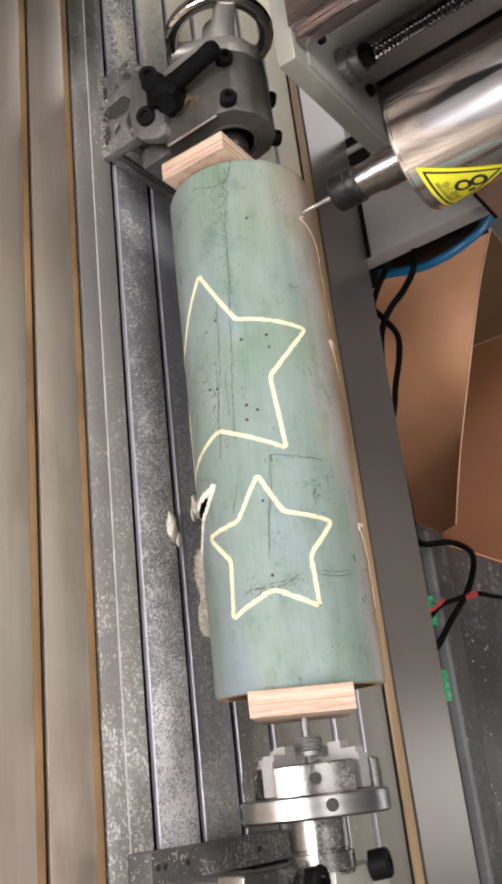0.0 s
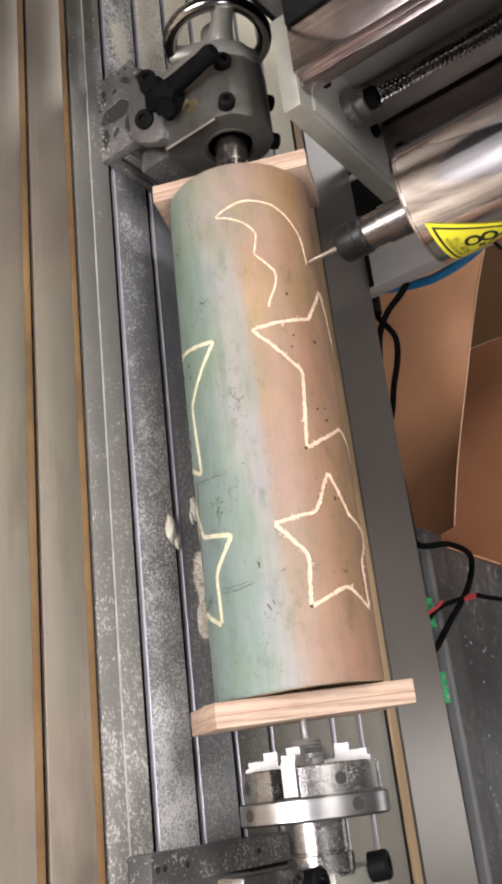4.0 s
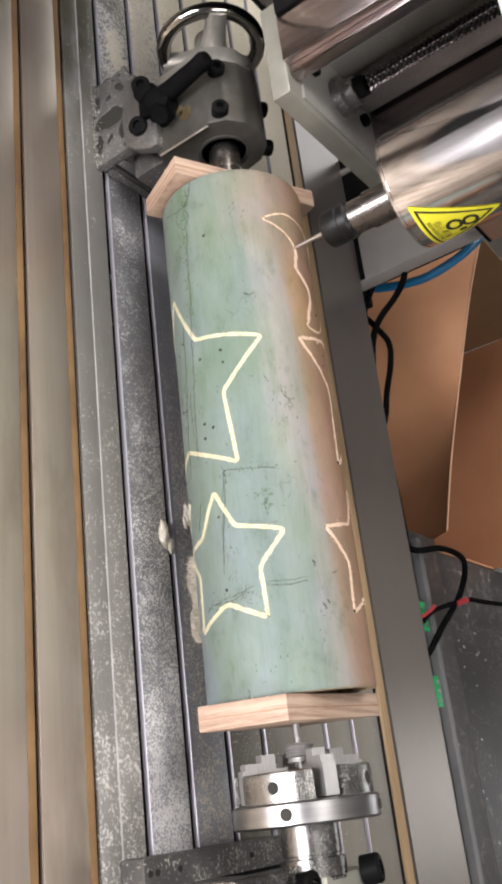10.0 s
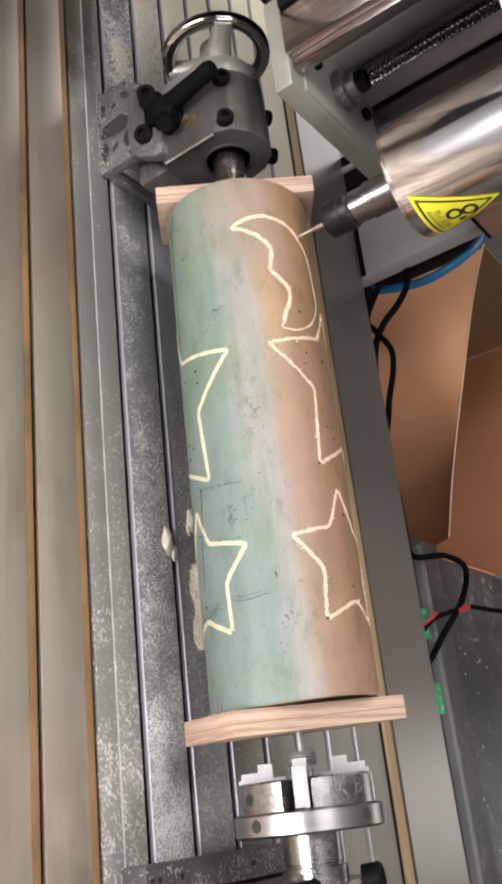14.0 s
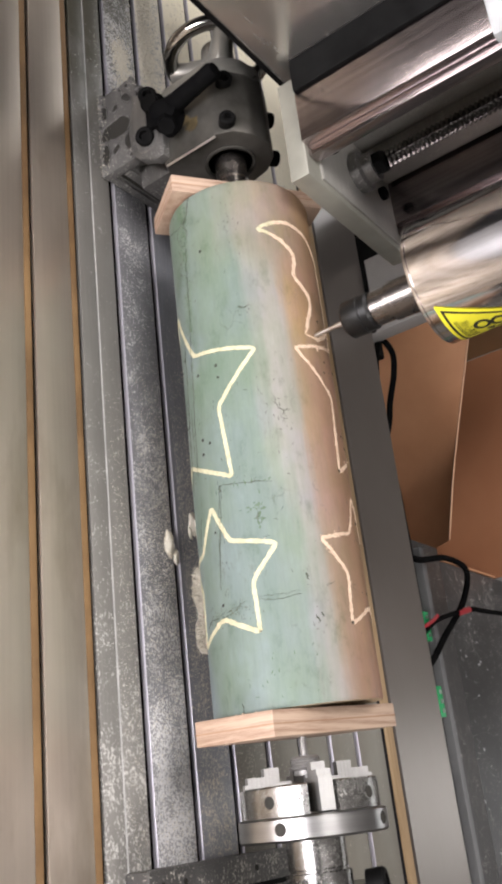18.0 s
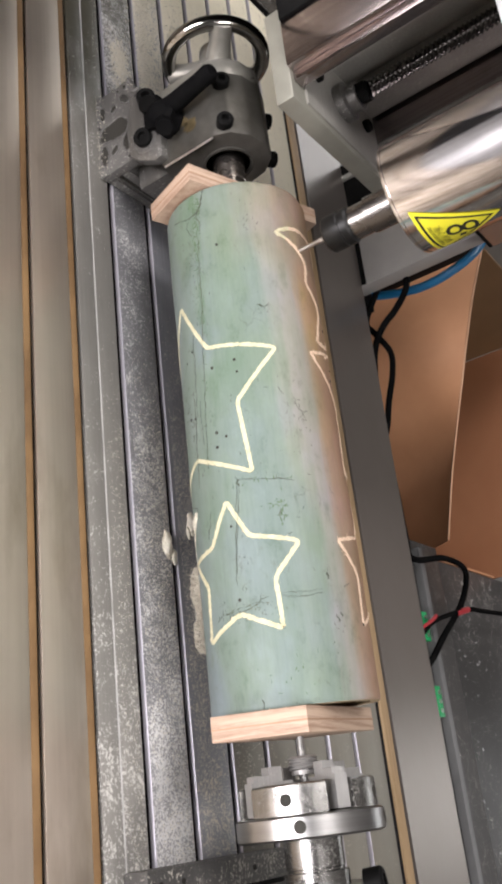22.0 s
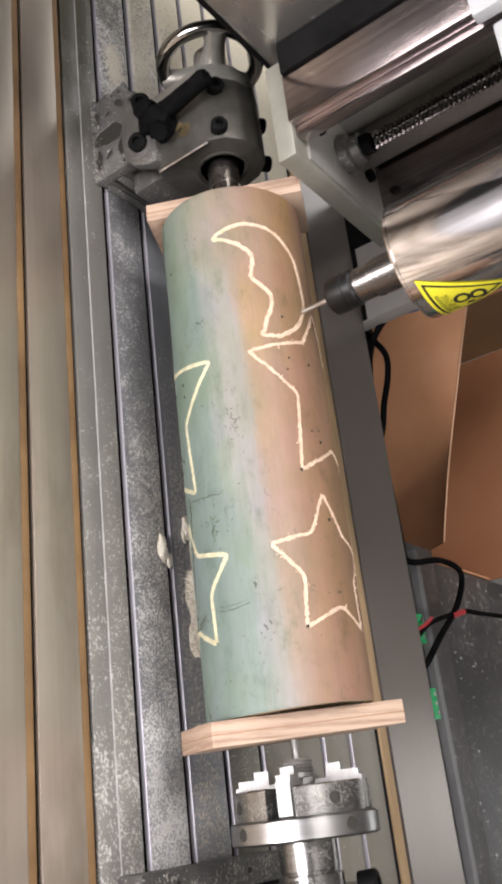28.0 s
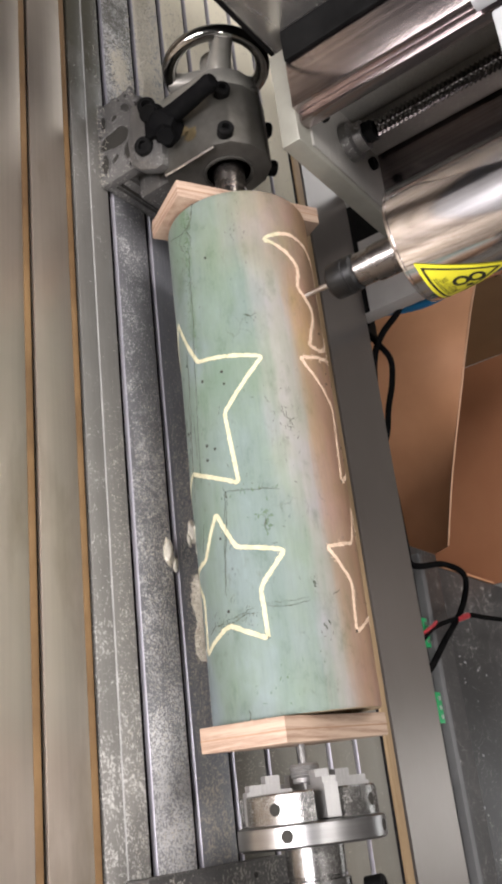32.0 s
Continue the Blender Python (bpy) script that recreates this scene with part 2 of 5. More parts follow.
def bamboo_skin():
    """Green skin that turns grey, then tan round the culm; streaks along it, cracks and dark pits."""
    m, n, l, b = material("bamboo_skin", 0.42)
    tc, sep = n.new("ShaderNodeTexCoord"), n.new("ShaderNodeSeparateXYZ")
    l.new(tc.outputs["Object"], sep.inputs["Vector"])
    turn = math_node(n, l, "ARCTAN2", sep.outputs["Z"], math_node(n, l, "MULTIPLY", sep.outputs["Y"], -1.0))
    streak = noise_fac(n, l, coords(n, l, (2.2, 26, 26)), 3.2, 6, 0.62)
    cloud = noise_fac(n, l, coords(n, l, (7, 16, 16)), 1.6, 5)
    shifted = math_node(n, l, "ADD", turn, math_node(n, l, "MULTIPLY", math_node(n, l, "SUBTRACT", streak, 0.5), 0.36))
    shifted = math_node(n, l, "SUBTRACT", math_node(n, l, "SUBTRACT", shifted, 0.04), math_node(n, l, "MULTIPLY", sep.outputs["X"], 0.65))
    shifted = math_node(n, l, "ADD", shifted, math_node(n, l, "MULTIPLY", math_node(n, l, "SUBTRACT", cloud, 0.5), 0.26))
    unit = math_node(n, l, "ADD", math_node(n, l, "DIVIDE", shifted, 2 * math.pi), 0.5)

    def at(deg):
        return 0.5 + deg / 360.0

    skin = ramp(n, l, unit, [(at(-100), (0.160, 0.182, 0.172)), (at(-40), (0.172, 0.212, 0.200)), (at(-12), (0.163, 0.210, 0.190)), (at(5), (0.152, 0.200, 0.172)), (at(36), (0.152, 0.197, 0.158)),
                             (at(44), (0.205, 0.220, 0.188)), (at(50), (0.254, 0.243, 0.228)), (at(63), (0.262, 0.240, 0.222)), (at(71), (0.290, 0.202, 0.128)), (at(88), (0.276, 0.172, 0.108)), (at(110), (0.266, 0.155, 0.091)), (at(160), (0.24, 0.145, 0.10))])
    # towards the thin end the grey band fades into a dull brown-green
    fade = node(n, "ShaderNodeMapRange")
    fade.interpolation_type = "SMOOTHSTEP"
    l.new(math_node(n, l, "ADD", sep.outputs["X"], math_node(n, l, "MULTIPLY", math_node(n, l, "SUBTRACT", cloud, 0.5), 0.08)), fade.inputs["Value"])
    fade.inputs["From Min"].default_value, fade.inputs["From Max"].default_value, fade.inputs["To Min"].default_value, fade.inputs["To Max"].default_value = -0.125, -0.085, 1.0, 0.0
    thin_end = ramp(n, l, unit, [(at(-100), (0.160, 0.182, 0.172)), (at(-12), (0.163, 0.208, 0.182)), (at(22), (0.170, 0.205, 0.165)), (at(46), (0.222, 0.205, 0.168)), (at(75), (0.245, 0.186, 0.132)), (at(110), (0.266, 0.155, 0.091)), (at(160), (0.24, 0.145, 0.10))])
    skin = mix(n, l, fade.outputs["Result"], skin, thin_end)
    # towards the thick end the green reaches further round and the grey band is narrow
    wide = node(n, "ShaderNodeMapRange")
    wide.interpolation_type = "SMOOTHSTEP"
    l.new(math_node(n, l, "ADD", sep.outputs["X"], math_node(n, l, "MULTIPLY", math_node(n, l, "SUBTRACT", cloud, 0.5), 0.06)), wide.inputs["Value"])
    wide.inputs["From Min"].default_value, wide.inputs["From Max"].default_value = 0.01, 0.09
    thick_end = ramp(n, l, unit, [(at(-100), (0.160, 0.182, 0.172)), (at(-40), (0.168, 0.212, 0.204)), (at(-8), (0.160, 0.208, 0.185)), (at(20), (0.150, 0.199, 0.167)), (at(48), (0.158, 0.200, 0.162)), (at(56), (0.248, 0.240, 0.224)), (at(63), (0.262, 0.238, 0.220)), (at(70), (0.285, 0.202, 0.146)), (at(88), (0.276, 0.172, 0.108)), (at(110), (0.266, 0.155, 0.091)), (at(160), (0.24, 0.145, 0.10))])
    skin = mix(n, l, wide.outputs["Result"], skin, thick_end)
    # ochre and rosy stains on the tan side
    ochre_spot = ramp(n, l, noise_fac(n, l, coords(n, l, (9, 20, 20)), 1.4, 5, 0.6), [(0.40, (0.98, 0.93, 1.02)), (0.52, (1, 1, 1)), (0.64, (1.06, 1.06, 0.82))])
    tan_side = node(n, "ShaderNodeMapRange")
    l.new(unit, tan_side.inputs["Value"])
    tan_side.inputs["From Min"].default_value, tan_side.inputs["From Max"].default_value = at(60), at(74)
    skin = mix(n, l, tan_side.outputs["Result"], skin, mix(n, l, 1.0, skin, ochre_spot, "MULTIPLY"))
    tone = ramp(n, l, streak, [(0.25, (0.87, 0.90, 0.86)), (0.50, (1, 1, 1)), (0.75, (1.06, 1.04, 1.05))])
    skin = mix(n, l, 1.0, skin, tone, "MULTIPLY")
    fine = noise_fac(n, l, coords(n, l, (9, 130, 130)), 5.0, 4, 0.7)
    skin = mix(n, l, 1.0, skin, ramp(n, l, fine, [(0.25, (0.92, 0.92, 0.91)), (0.5, (1, 1, 1)), (0.75, (1.05, 1.05, 1.04))]), "MULTIPLY")
    # soft blotches: bluish and mossy patches on the skin
    patch = noise_fac(n, l, coords(n, l, (12, 22, 22)), 1.0, 4, 0.55)
    skin = mix(n, l, 1.0, skin, ramp(n, l, patch, [(0.30, (0.84, 0.93, 0.80)), (0.46, (0.97, 1.0, 0.95)), (0.60, (1.0, 1.0, 1.10)), (0.75, (1.02, 1.02, 1.14))]), "MULTIPLY")
    blotch = noise_fac(n, l, coords(n, l, (20, 34, 34)), 1.6, 7, 0.7)
    skin = mix(n, l, 1.0, skin, ramp(n, l, blotch, [(0.28, (0.60, 0.66, 0.58)), (0.44, (0.96, 0.97, 0.95)), (0.52, (1, 1, 1)), (0.70, (1.14, 1.13, 1.16))]), "MULTIPLY")
    # mossy streak along the culm, strongest below one side
    band = node(n, "ShaderNodeMapRange")
    band.interpolation_type = "SMOOTHSTEP"
    l.new(math_node(n, l, "ABSOLUTE", math_node(n, l, "ADD", shifted, radians(9))), band.inputs["Value"])
    band.inputs["From Min"].default_value, band.inputs["From Max"].default_value, band.inputs["To Min"].default_value, band.inputs["To Max"].default_value = 0.02, 0.15, 1.0, 0.0
    moss = math_node(n, l, "MULTIPLY", band.outputs["Result"], ramp(n, l, noise_fac(n, l, coords(n, l, (14, 60, 60)), 2.4, 8, 0.75), [(0.46, (0, 0, 0)), (0.66, (0.75, 0.75, 0.75))]))
    up = node(n, "ShaderNodeMapRange")
    l.new(sep.outputs["X"], up.inputs["Value"])
    up.inputs["From Min"].default_value, up.inputs["From Max"].default_value, up.inputs["To Min"].default_value, up.inputs["To Max"].default_value = -0.12, 0.02, 1.4, 0.35
    moss = math_node(n, l, "MULTIPLY", moss, up.outputs["Result"])
    skin = mix(n, l, moss, skin, (0.075, 0.135, 0.062))
    # hair cracks: a broken net, dense in a few places only
    net = n.new("ShaderNodeTexVoronoi")
    net.feature = "DISTANCE_TO_EDGE"
    net.inputs["Scale"].default_value = 1.0
    warp = n.new("ShaderNodeVectorMath")
    warp.operation = "ADD"
    l.new(coords(n, l, (58, 74, 74)), warp.inputs[0])
    wn = node(n, "ShaderNodeTexNoise", Scale=1.3, Detail=5.0, Roughness=0.65)
    l.new(coords(n, l, (58, 74, 74)), wn.inputs["Vector"])
    l.new(wn.outputs["Color"], warp.inputs[1])
    l.new(warp.outputs["Vector"], net.inputs["Vector"])
    hair = ramp(n, l, net.outputs["Distance"], [(0.0, (1, 1, 1)), (0.035, (0, 0, 0))])
    where = ramp(n, l, noise_fac(n, l, coords(n, l, (15, 21, 21)), 1.7, 6, 0.7), [(0.56, (0, 0, 0)), (0.66, (0.62, 0.62, 0.62))])
    skin = mix(n, l, math_node(n, l, "MULTIPLY", hair, where), skin, (0.075, 0.085, 0.06))
    mould = noise_fac(n, l, coords(n, l, (14, 30, 30)), 3.0, 8, 0.7)
    l.new(mix(n, l, ramp(n, l, mould, [(0.62, (0, 0, 0)), (0.74, (0.55, 0.55, 0.55))]), skin, (0.09, 0.10, 0.06)), b.inputs["Base Color"])
    l.new(math_node(n, l, "ADD", math_node(n, l, "MULTIPLY", cloud, 0.3), 0.36), b.inputs["Roughness"])
    bump(n, l, b, math_node(n, l, "ADD", streak, math_node(n, l, "MULTIPLY", mould, 0.5)), 0.25, 0.0008)
    return m


def wood_mat(name, pale, dark, axis_scale, rough=0.6):
    m, n, l, b = material(name, rough)
    v = coords(n, l, axis_scale)
    w = noise_fac(n, l, v, 5.0, 7, 0.65)
    g = noise_fac(n, l, coords(n, l, tuple(3 * s for s in axis_scale)), 22.0, 3)
    f = math_node(n, l, "ADD", math_node(n, l, "MULTIPLY", w, 0.75), math_node(n, l, "MULTIPLY", g, 0.25))
    l.new(ramp(n, l, f, [(0.35, dark), (0.52, pale), (0.7, tuple(min(1, 1.15 * c) for c in pale))]), b.inputs["Base Color"])
    bump(n, l, b, f, 0.3, 0.0008)
    return m


M_BED_PLAIN = metal_mat("worn_warm_aluminium", (0.56, 0.48, 0.395), (0.70, 0.61, 0.515), (0.36, 0.48), (1, 70, 20), 6.0, 0.85, 0.015)
nodes_, links_ = M_BED_PLAIN.node_tree.nodes, M_BED_PLAIN.node_tree.links
plain_in = nodes_["Principled BSDF"].inputs["Base Color"]
ochre = ramp(nodes_, links_, noise_fac(nodes_, links_, coords(nodes_, links_, (1.0, 3.0, 1.0)), 5.0, 6, 0.6), [(0.54, (0, 0, 0)), (0.72, (0.55, 0.55, 0.55))])
links_.new(mix(nodes_, links_, ochre, plain_in.links[0].from_socket, (0.30, 0.215, 0.12)), plain_in)
M_BED = dusty_mat("dusty_aluminium", (0.16, 0.16, 0.17), (0.36, 0.362, 0.378), (0.76, 0.755, 0.75), 0.56, metal=0.4, drift=2.6, grime_shade=0.8, near_drift=1.2, fine=1.25)
M_BED_MID = dusty_mat("lightly_dusted_aluminium", (0.20, 0.192, 0.178), (0.33, 0.318, 0.295), (0.66, 0.645, 0.61), 0.28, metal=0.3, drift=0.5, grime_shade=0.9)
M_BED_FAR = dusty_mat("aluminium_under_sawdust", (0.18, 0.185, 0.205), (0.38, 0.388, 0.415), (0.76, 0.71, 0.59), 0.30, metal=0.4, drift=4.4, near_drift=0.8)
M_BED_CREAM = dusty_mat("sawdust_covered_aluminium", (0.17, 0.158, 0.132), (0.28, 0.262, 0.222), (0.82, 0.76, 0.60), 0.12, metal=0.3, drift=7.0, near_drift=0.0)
# near-black: the shade down in slots and gaps is put into the colour
M_SLOT = plain_mat("slot_shade", (0.010, 0.009, 0.011), (0.022, 0.02, 0.022), 0.8, sheen=0.1)
M_RUST = plain_mat("rusty_slot", (0.13, 0.072, 0.032), (0.30, 0.18, 0.08), 0.6, 14)
# paler than the bed: the highlight on the slot edge is in the colour
M_LIP = metal_mat("lip_highlight", (0.42, 0.405, 0.45), (0.62, 0.60, 0.66), (0.38, 0.55), (2, 90, 40), 8.0, 0.45, 0.03)
M_BEAM = metal_mat("milled_aluminium", (0.215, 0.190, 0.172), (0.285, 0.258, 0.238), (0.28, 0.36), (2, 120, 40), 8.0, 0.62, 0.008, (0.2, 0.8))
M_CREAM = wood_mat("pale_edge_strip", (0.36, 0.25, 0.14), (0.25, 0.165, 0.085), (2, 30, 30))
M_STEEL = metal_mat("bright_steel", (0.50, 0.49, 0.48), (0.70, 0.69, 0.67), (0.24, 0.40), (1, 1, 1), 40.0)
M_CHUCK = dusty_mat("chuck_steel_with_sawdust", (0.15, 0.146, 0.14), (0.32, 0.315, 0.305), (0.30, 0.29, 0.26), 0.40, (0.21, 0.29), 1.0, fine=2.4)
M_FLANGE = metal_mat("brushed_flange_steel", (0.27, 0.267, 0.262), (0.42, 0.415, 0.41), (0.26, 0.36), (40, 1, 1), 14.0, 1.0, 0.05)
M_JAW = dusty_mat("dull_jaw_steel", (0.21, 0.206, 0.20), (0.40, 0.395, 0.386), (0.44, 0.43, 0.40), 0.34, (0.42, 0.52), 0.6, fine=1.9)
M_CAST = dusty_mat("dusty_cast_aluminium", (0.075, 0.073, 0.069), (0.18, 0.175, 0.168), (0.36, 0.35, 0.325), 0.42, (0.35, 0.5), 0.25)
M_TAIL = dusty_mat("grey_cast_aluminium", (0.075, 0.072, 0.068), (0.27, 0.262, 0.25), (0.52, 0.51, 0.48), 0.40, (0.28, 0.45), 0.6)
M_BRACKET = dusty_mat("worn_cast_bracket", (0.13, 0.127, 0.121), (0.30, 0.294, 0.283), (0.44, 0.43, 0.405), 0.36, (0.3, 0.45), 0.7)
M_CAVITY = plain_mat("hollow_shade", (0.02, 0.0195, 0.018), (0.075, 0.073, 0.068), 0.9, 150, 0.6, 0.1)
M_TAIL_BODY = metal_mat("oily_cast_iron", (0.045, 0.042, 0.035), (0.17, 0.163, 0.148), (0.30, 0.42), (1, 1, 1), 30.0, 0.6, 0.10, (0.36, 0.62))
# lighter than the body, with a faint olive tone
M_OLIVE = metal_mat("olive_grey_cast_iron", (0.12, 0.116, 0.10), (0.34, 0.33, 0.30), (0.22, 0.36), (1, 1, 1), 30.0, 0.4, 0.12, (0.36, 0.62))
M_BASE = dusty_mat("dark_base_with_sawdust", (0.085, 0.083, 0.08), (0.20, 0.195, 0.19), (0.62, 0.59, 0.52), 0.52, (0.4, 0.6), 0.4)
M_SEAL = plain_mat("pale_joint_seal", (0.40, 0.395, 0.385), (0.62, 0.61, 0.60), 0.5, 60, 0.03)
M_STAIN = plain_mat("yellow_oil_stain", (0.035, 0.026, 0.013), (0.13, 0.10, 0.052), 0.4, 90)
M_PULP = wood_mat("grey_torn_pulp", (0.72, 0.69, 0.58), (0.48, 0.46, 0.38), (30, 30, 30), 0.85)
# the dark brown of reflections is put into an even base colour
M_QUILL = metal_mat("brown_steel", (0.20, 0.18, 0.165), (0.38, 0.35, 0.33), (0.2, 0.34), (1, 1, 1), 40.0)
M_CHROME = metal_mat("chrome", (0.22, 0.21, 0.19), (0.52, 0.51, 0.49), (0.08, 0.18), (1, 1, 1), 30.0, 1.0, 0.03)
# reflection streaks along Z are put into the base colour
M_SPINDLE = metal_mat("reflection_streak_steel", (0.17, 0.14, 0.14), (0.58, 0.52, 0.52), (0.12, 0.22), (60, 60, 0.3), 6.0, 1.0, 0.01)
# here too, reflections running along the body are streaks in the colour
M_TURNED = metal_mat("turned_spindle_steel", (0.40, 0.387, 0.40), (0.95, 0.93, 0.945), (0.08, 0.15), (70, 70, 0.3), 6.0, 1.0, 0.0)
tangent = M_TURNED.node_tree.nodes.new("ShaderNodeTangent")
tangent.direction_type, tangent.axis = "RADIAL", "Z"
turned = M_TURNED.node_tree.nodes["Principled BSDF"]
turned.inputs["Anisotropic"].default_value = 0.0
turned.inputs["Anisotropic Rotation"].default_value = 0.0
M_TURNED.node_tree.links.new(tangent.outputs["Tangent"], turned.inputs["Tangent"])
M_SCREW = metal_mat("oily_screw_steel", (0.10, 0.095, 0.09), (0.24, 0.23, 0.22), (0.12, 0.22), (1, 1, 1), 60.0, 1.0, 0.05)
M_GUNMETAL = metal_mat("dark_gunmetal", (0.005, 0.005, 0.005), (0.013, 0.013, 0.013), (0.36, 0.5), (1, 1, 1), 60.0, 0.3, 0.05)
M_BLACK = plain_mat("black_oxide_steel", (0.003, 0.003, 0.003), (0.009, 0.009, 0.009), 0.5, 40, sheen=0.06)
M_BLACK_PLASTIC = plain_mat("black_plastic", (0.003, 0.003, 0.0035), (0.008, 0.008, 0.008), 0.7, 60, sheen=0.015)
M_ALU = metal_mat("anodised_aluminium", (0.28, 0.276, 0.235), (0.40, 0.395, 0.34), (0.3, 0.45), (1, 1, 1), 60.0, 0.45, 0.1)
M_COVER = metal_mat("rubbed_aluminium_cover", (0.34, 0.33, 0.315), (0.56, 0.545, 0.52), (0.18, 0.32), (1, 2, 14), 9.0, 0.85, 0.04)
M_PANEL = plain_mat("warm_grey_painted_steel", (0.30, 0.288, 0.275), (0.39, 0.375, 0.36), 0.4, 12, 0.05)
M_GREY_PAINT = plain_mat("grey_painted_steel", (0.13, 0.132, 0.135), (0.19, 0.192, 0.196), 0.45, 12, 0.05)
M_DARK_STEEL = dusty_mat("dark_oiled_steel", (0.24, 0.232, 0.21), (0.46, 0.448, 0.415), (0.52, 0.50, 0.45), 0.33, (0.3, 0.5), 0.25)
M_WHITE = plain_mat("white_painted_block", (0.42, 0.43, 0.44), (0.52, 0.53, 0.54), 0.5, 30, 0.05)
M_CARD = plain_mat("brown_cardboard", (0.48, 0.235, 0.122), (0.64, 0.34, 0.19), 0.42, 5.0, 0.05)
M_CARD_EDGE = plain_mat("pale_cardboard_edge", (0.52, 0.30, 0.18), (0.64, 0.40, 0.26), 0.7, 20.0, 0.05)
# two darker tones: the shade inside the open box is in the colour
M_CARD_SHADE = plain_mat("shaded_kraft_side", (0.13, 0.075, 0.036), (0.20, 0.115, 0.055), 0.65, 4.0, 0.05)
M_CARD_INNER = plain_mat("shaded_kraft_back", (0.25, 0.105, 0.048), (0.33, 0.15, 0.075), 0.65, 3.0, 0.05)
M_TRAY = dusty_mat("grey_sheet_steel_with_specks", (0.042, 0.042, 0.042), (0.09, 0.089, 0.089), (0.75, 0.73, 0.69), 0.30, (0.3, 0.5), 0.3)
M_SKIN = bamboo_skin()
M_INNER = wood_mat("bamboo_inside", (0.45, 0.35, 0.22), (0.28, 0.20, 0.12), (2, 20, 20))
M_CUT = wood_mat("fresh_cut_wood", (0.57, 0.545, 0.375), (0.45, 0.415, 0.26), (30, 30, 30), 0.75)
M_CUT_TAN = wood_mat("fresh_cut_tan_wood", (0.68, 0.52, 0.39), (0.52, 0.365, 0.255), (30, 30, 30), 0.75)
M_SCORE = wood_mat("scored_tan_skin", (0.74, 0.57, 0.40), (0.36, 0.24, 0.15), (60, 60, 60), 0.75)
M_PINE = wood_mat("pine_board", (0.49, 0.36, 0.27), (0.26, 0.15, 0.10), (70, 2.2, 2.2))
M_GLUE = plain_mat("dark_glue_line", (0.30, 0.17, 0.10), (0.40, 0.25, 0.16), 0.7)
# near-black: the shade inside holes, pits and grooves is in the colour
M_PIT = plain_mat("dark_pit", (0.015, 0.015, 0.012), (0.04, 0.036, 0.03), 0.8)
M_CRACK = plain_mat("dark_crack", (0.04, 0.047, 0.035), (0.13, 0.142, 0.11), 0.8, 200)
M_MOSS = plain_mat("dark_green_moss", (0.04, 0.075, 0.03), (0.10, 0.15, 0.075), 0.9, 300)
M_BLUE = plain_mat("blue_hose", (0.01, 0.12, 0.27), (0.02, 0.17, 0.36), 0.35, 20, 0.02)
M_GREEN = plain_mat("green_plastic", (0.02, 0.30, 0.10), (0.03, 0.38, 0.14), 0.4)
M_RED = plain_mat("red_wire", (0.35, 0.02, 0.03), (0.45, 0.04, 0.05), 0.4)
M_YELLOW = plain_mat("yellow_label", (0.72, 0.66, 0.03), (0.80, 0.74, 0.05), 0.35, 8, 0.02)
M_INK = plain_mat("black_print", (0.015, 0.015, 0.01), (0.03, 0.03, 0.02), 0.5)
M_DUST = wood_mat("sawdust", (0.84, 0.79, 0.67), (0.66, 0.59, 0.47), (40, 40, 40), 0.9)
M_FINE_DUST = plain_mat("fine_dust", (0.64, 0.60, 0.51), (0.76, 0.72, 0.62), 0.9, 300)
M_DARK_WALL = plain_mat("grey_brown_wall", (0.17, 0.148, 0.13), (0.22, 0.195, 0.172), 0.8, 6, 0.02)
M_WALL = plain_mat("grey_wall", (0.17, 0.166, 0.16), (0.22, 0.216, 0.21), 0.8, 6, 0.02)
M_CEILING = plain_mat("pale_ceiling", (0.38, 0.37, 0.355), (0.44, 0.43, 0.415), 0.8, 6, 0.02)
M_FLOOR = plain_mat("pale_floor", (0.28, 0.275, 0.265), (0.36, 0.355, 0.345), 0.5, 5, 0.02)

# ---- building helpers ----
ORIGIN = {}


def thing(name, at=(0, 0, 0), label="", category="", group="", kind=""):
    ob = new(name)
    ob.empty_display_size = 0.02
    ORIGIN[ob.name] = Vector(at)
    ob.location = Vector(at) * U
    return tagged(ob, label, category, group, kind)


def finish(name, bm, mat, at, smooth):
    bmesh.ops.translate(bm, vec=-Vector(at), verts=bm.verts)
    bmesh.ops.scale(bm, vec=(U, U, U), verts=bm.verts)
    me = bpy.data.meshes.new(name)
    bm.to_mesh(me)
    bm.free()
    me.materials.append(mat)
    if smooth:
        me.shade_smooth()
        me.set_sharp_from_angle(angle=radians(smooth))
    return me


def part(name, bm, mat, parent, label="", smooth=35):
    """Links a bmesh, in plan units, as one mesh under a thing or a part."""
    at = ORIGIN[parent.name]
    ob = new(name, finish(name, bm, mat, at, smooth))
    ob.parent = parent
    ORIGIN[ob.name] = at
    return tagged(ob, label)


def single(name, bm, mat, label, category, at=(0, 0, 0), group="", kind="", smooth=35):
    ob = new(name, finish(name, bm, mat, at, smooth))
    ob.location = Vector(at) * U
    ORIGIN[ob.name] = Vector(at)
    return tagged(ob, label, category, group, kind)


def box(x0, x1, y0, y1, z0, z1, bevel=0.0, bm=None, segments=2):
    bm = bm or bmesh.new()
    r = bmesh.ops.create_cube(bm, size=1.0, matrix=Matrix.Translation(((x0 + x1) / 2, (y0 + y1) / 2, (z0 + z1) / 2)) @ Matrix.Diagonal((x1 - x0, y1 - y0, z1 - z0, 1)))
    if bevel:
        edges = list({e for v in r["verts"] for e in v.link_edges})
        bmesh.ops.bevel(bm, geom=edges, offset=bevel, segments=segments, affect="EDGES", profile=0.6)
    return bm


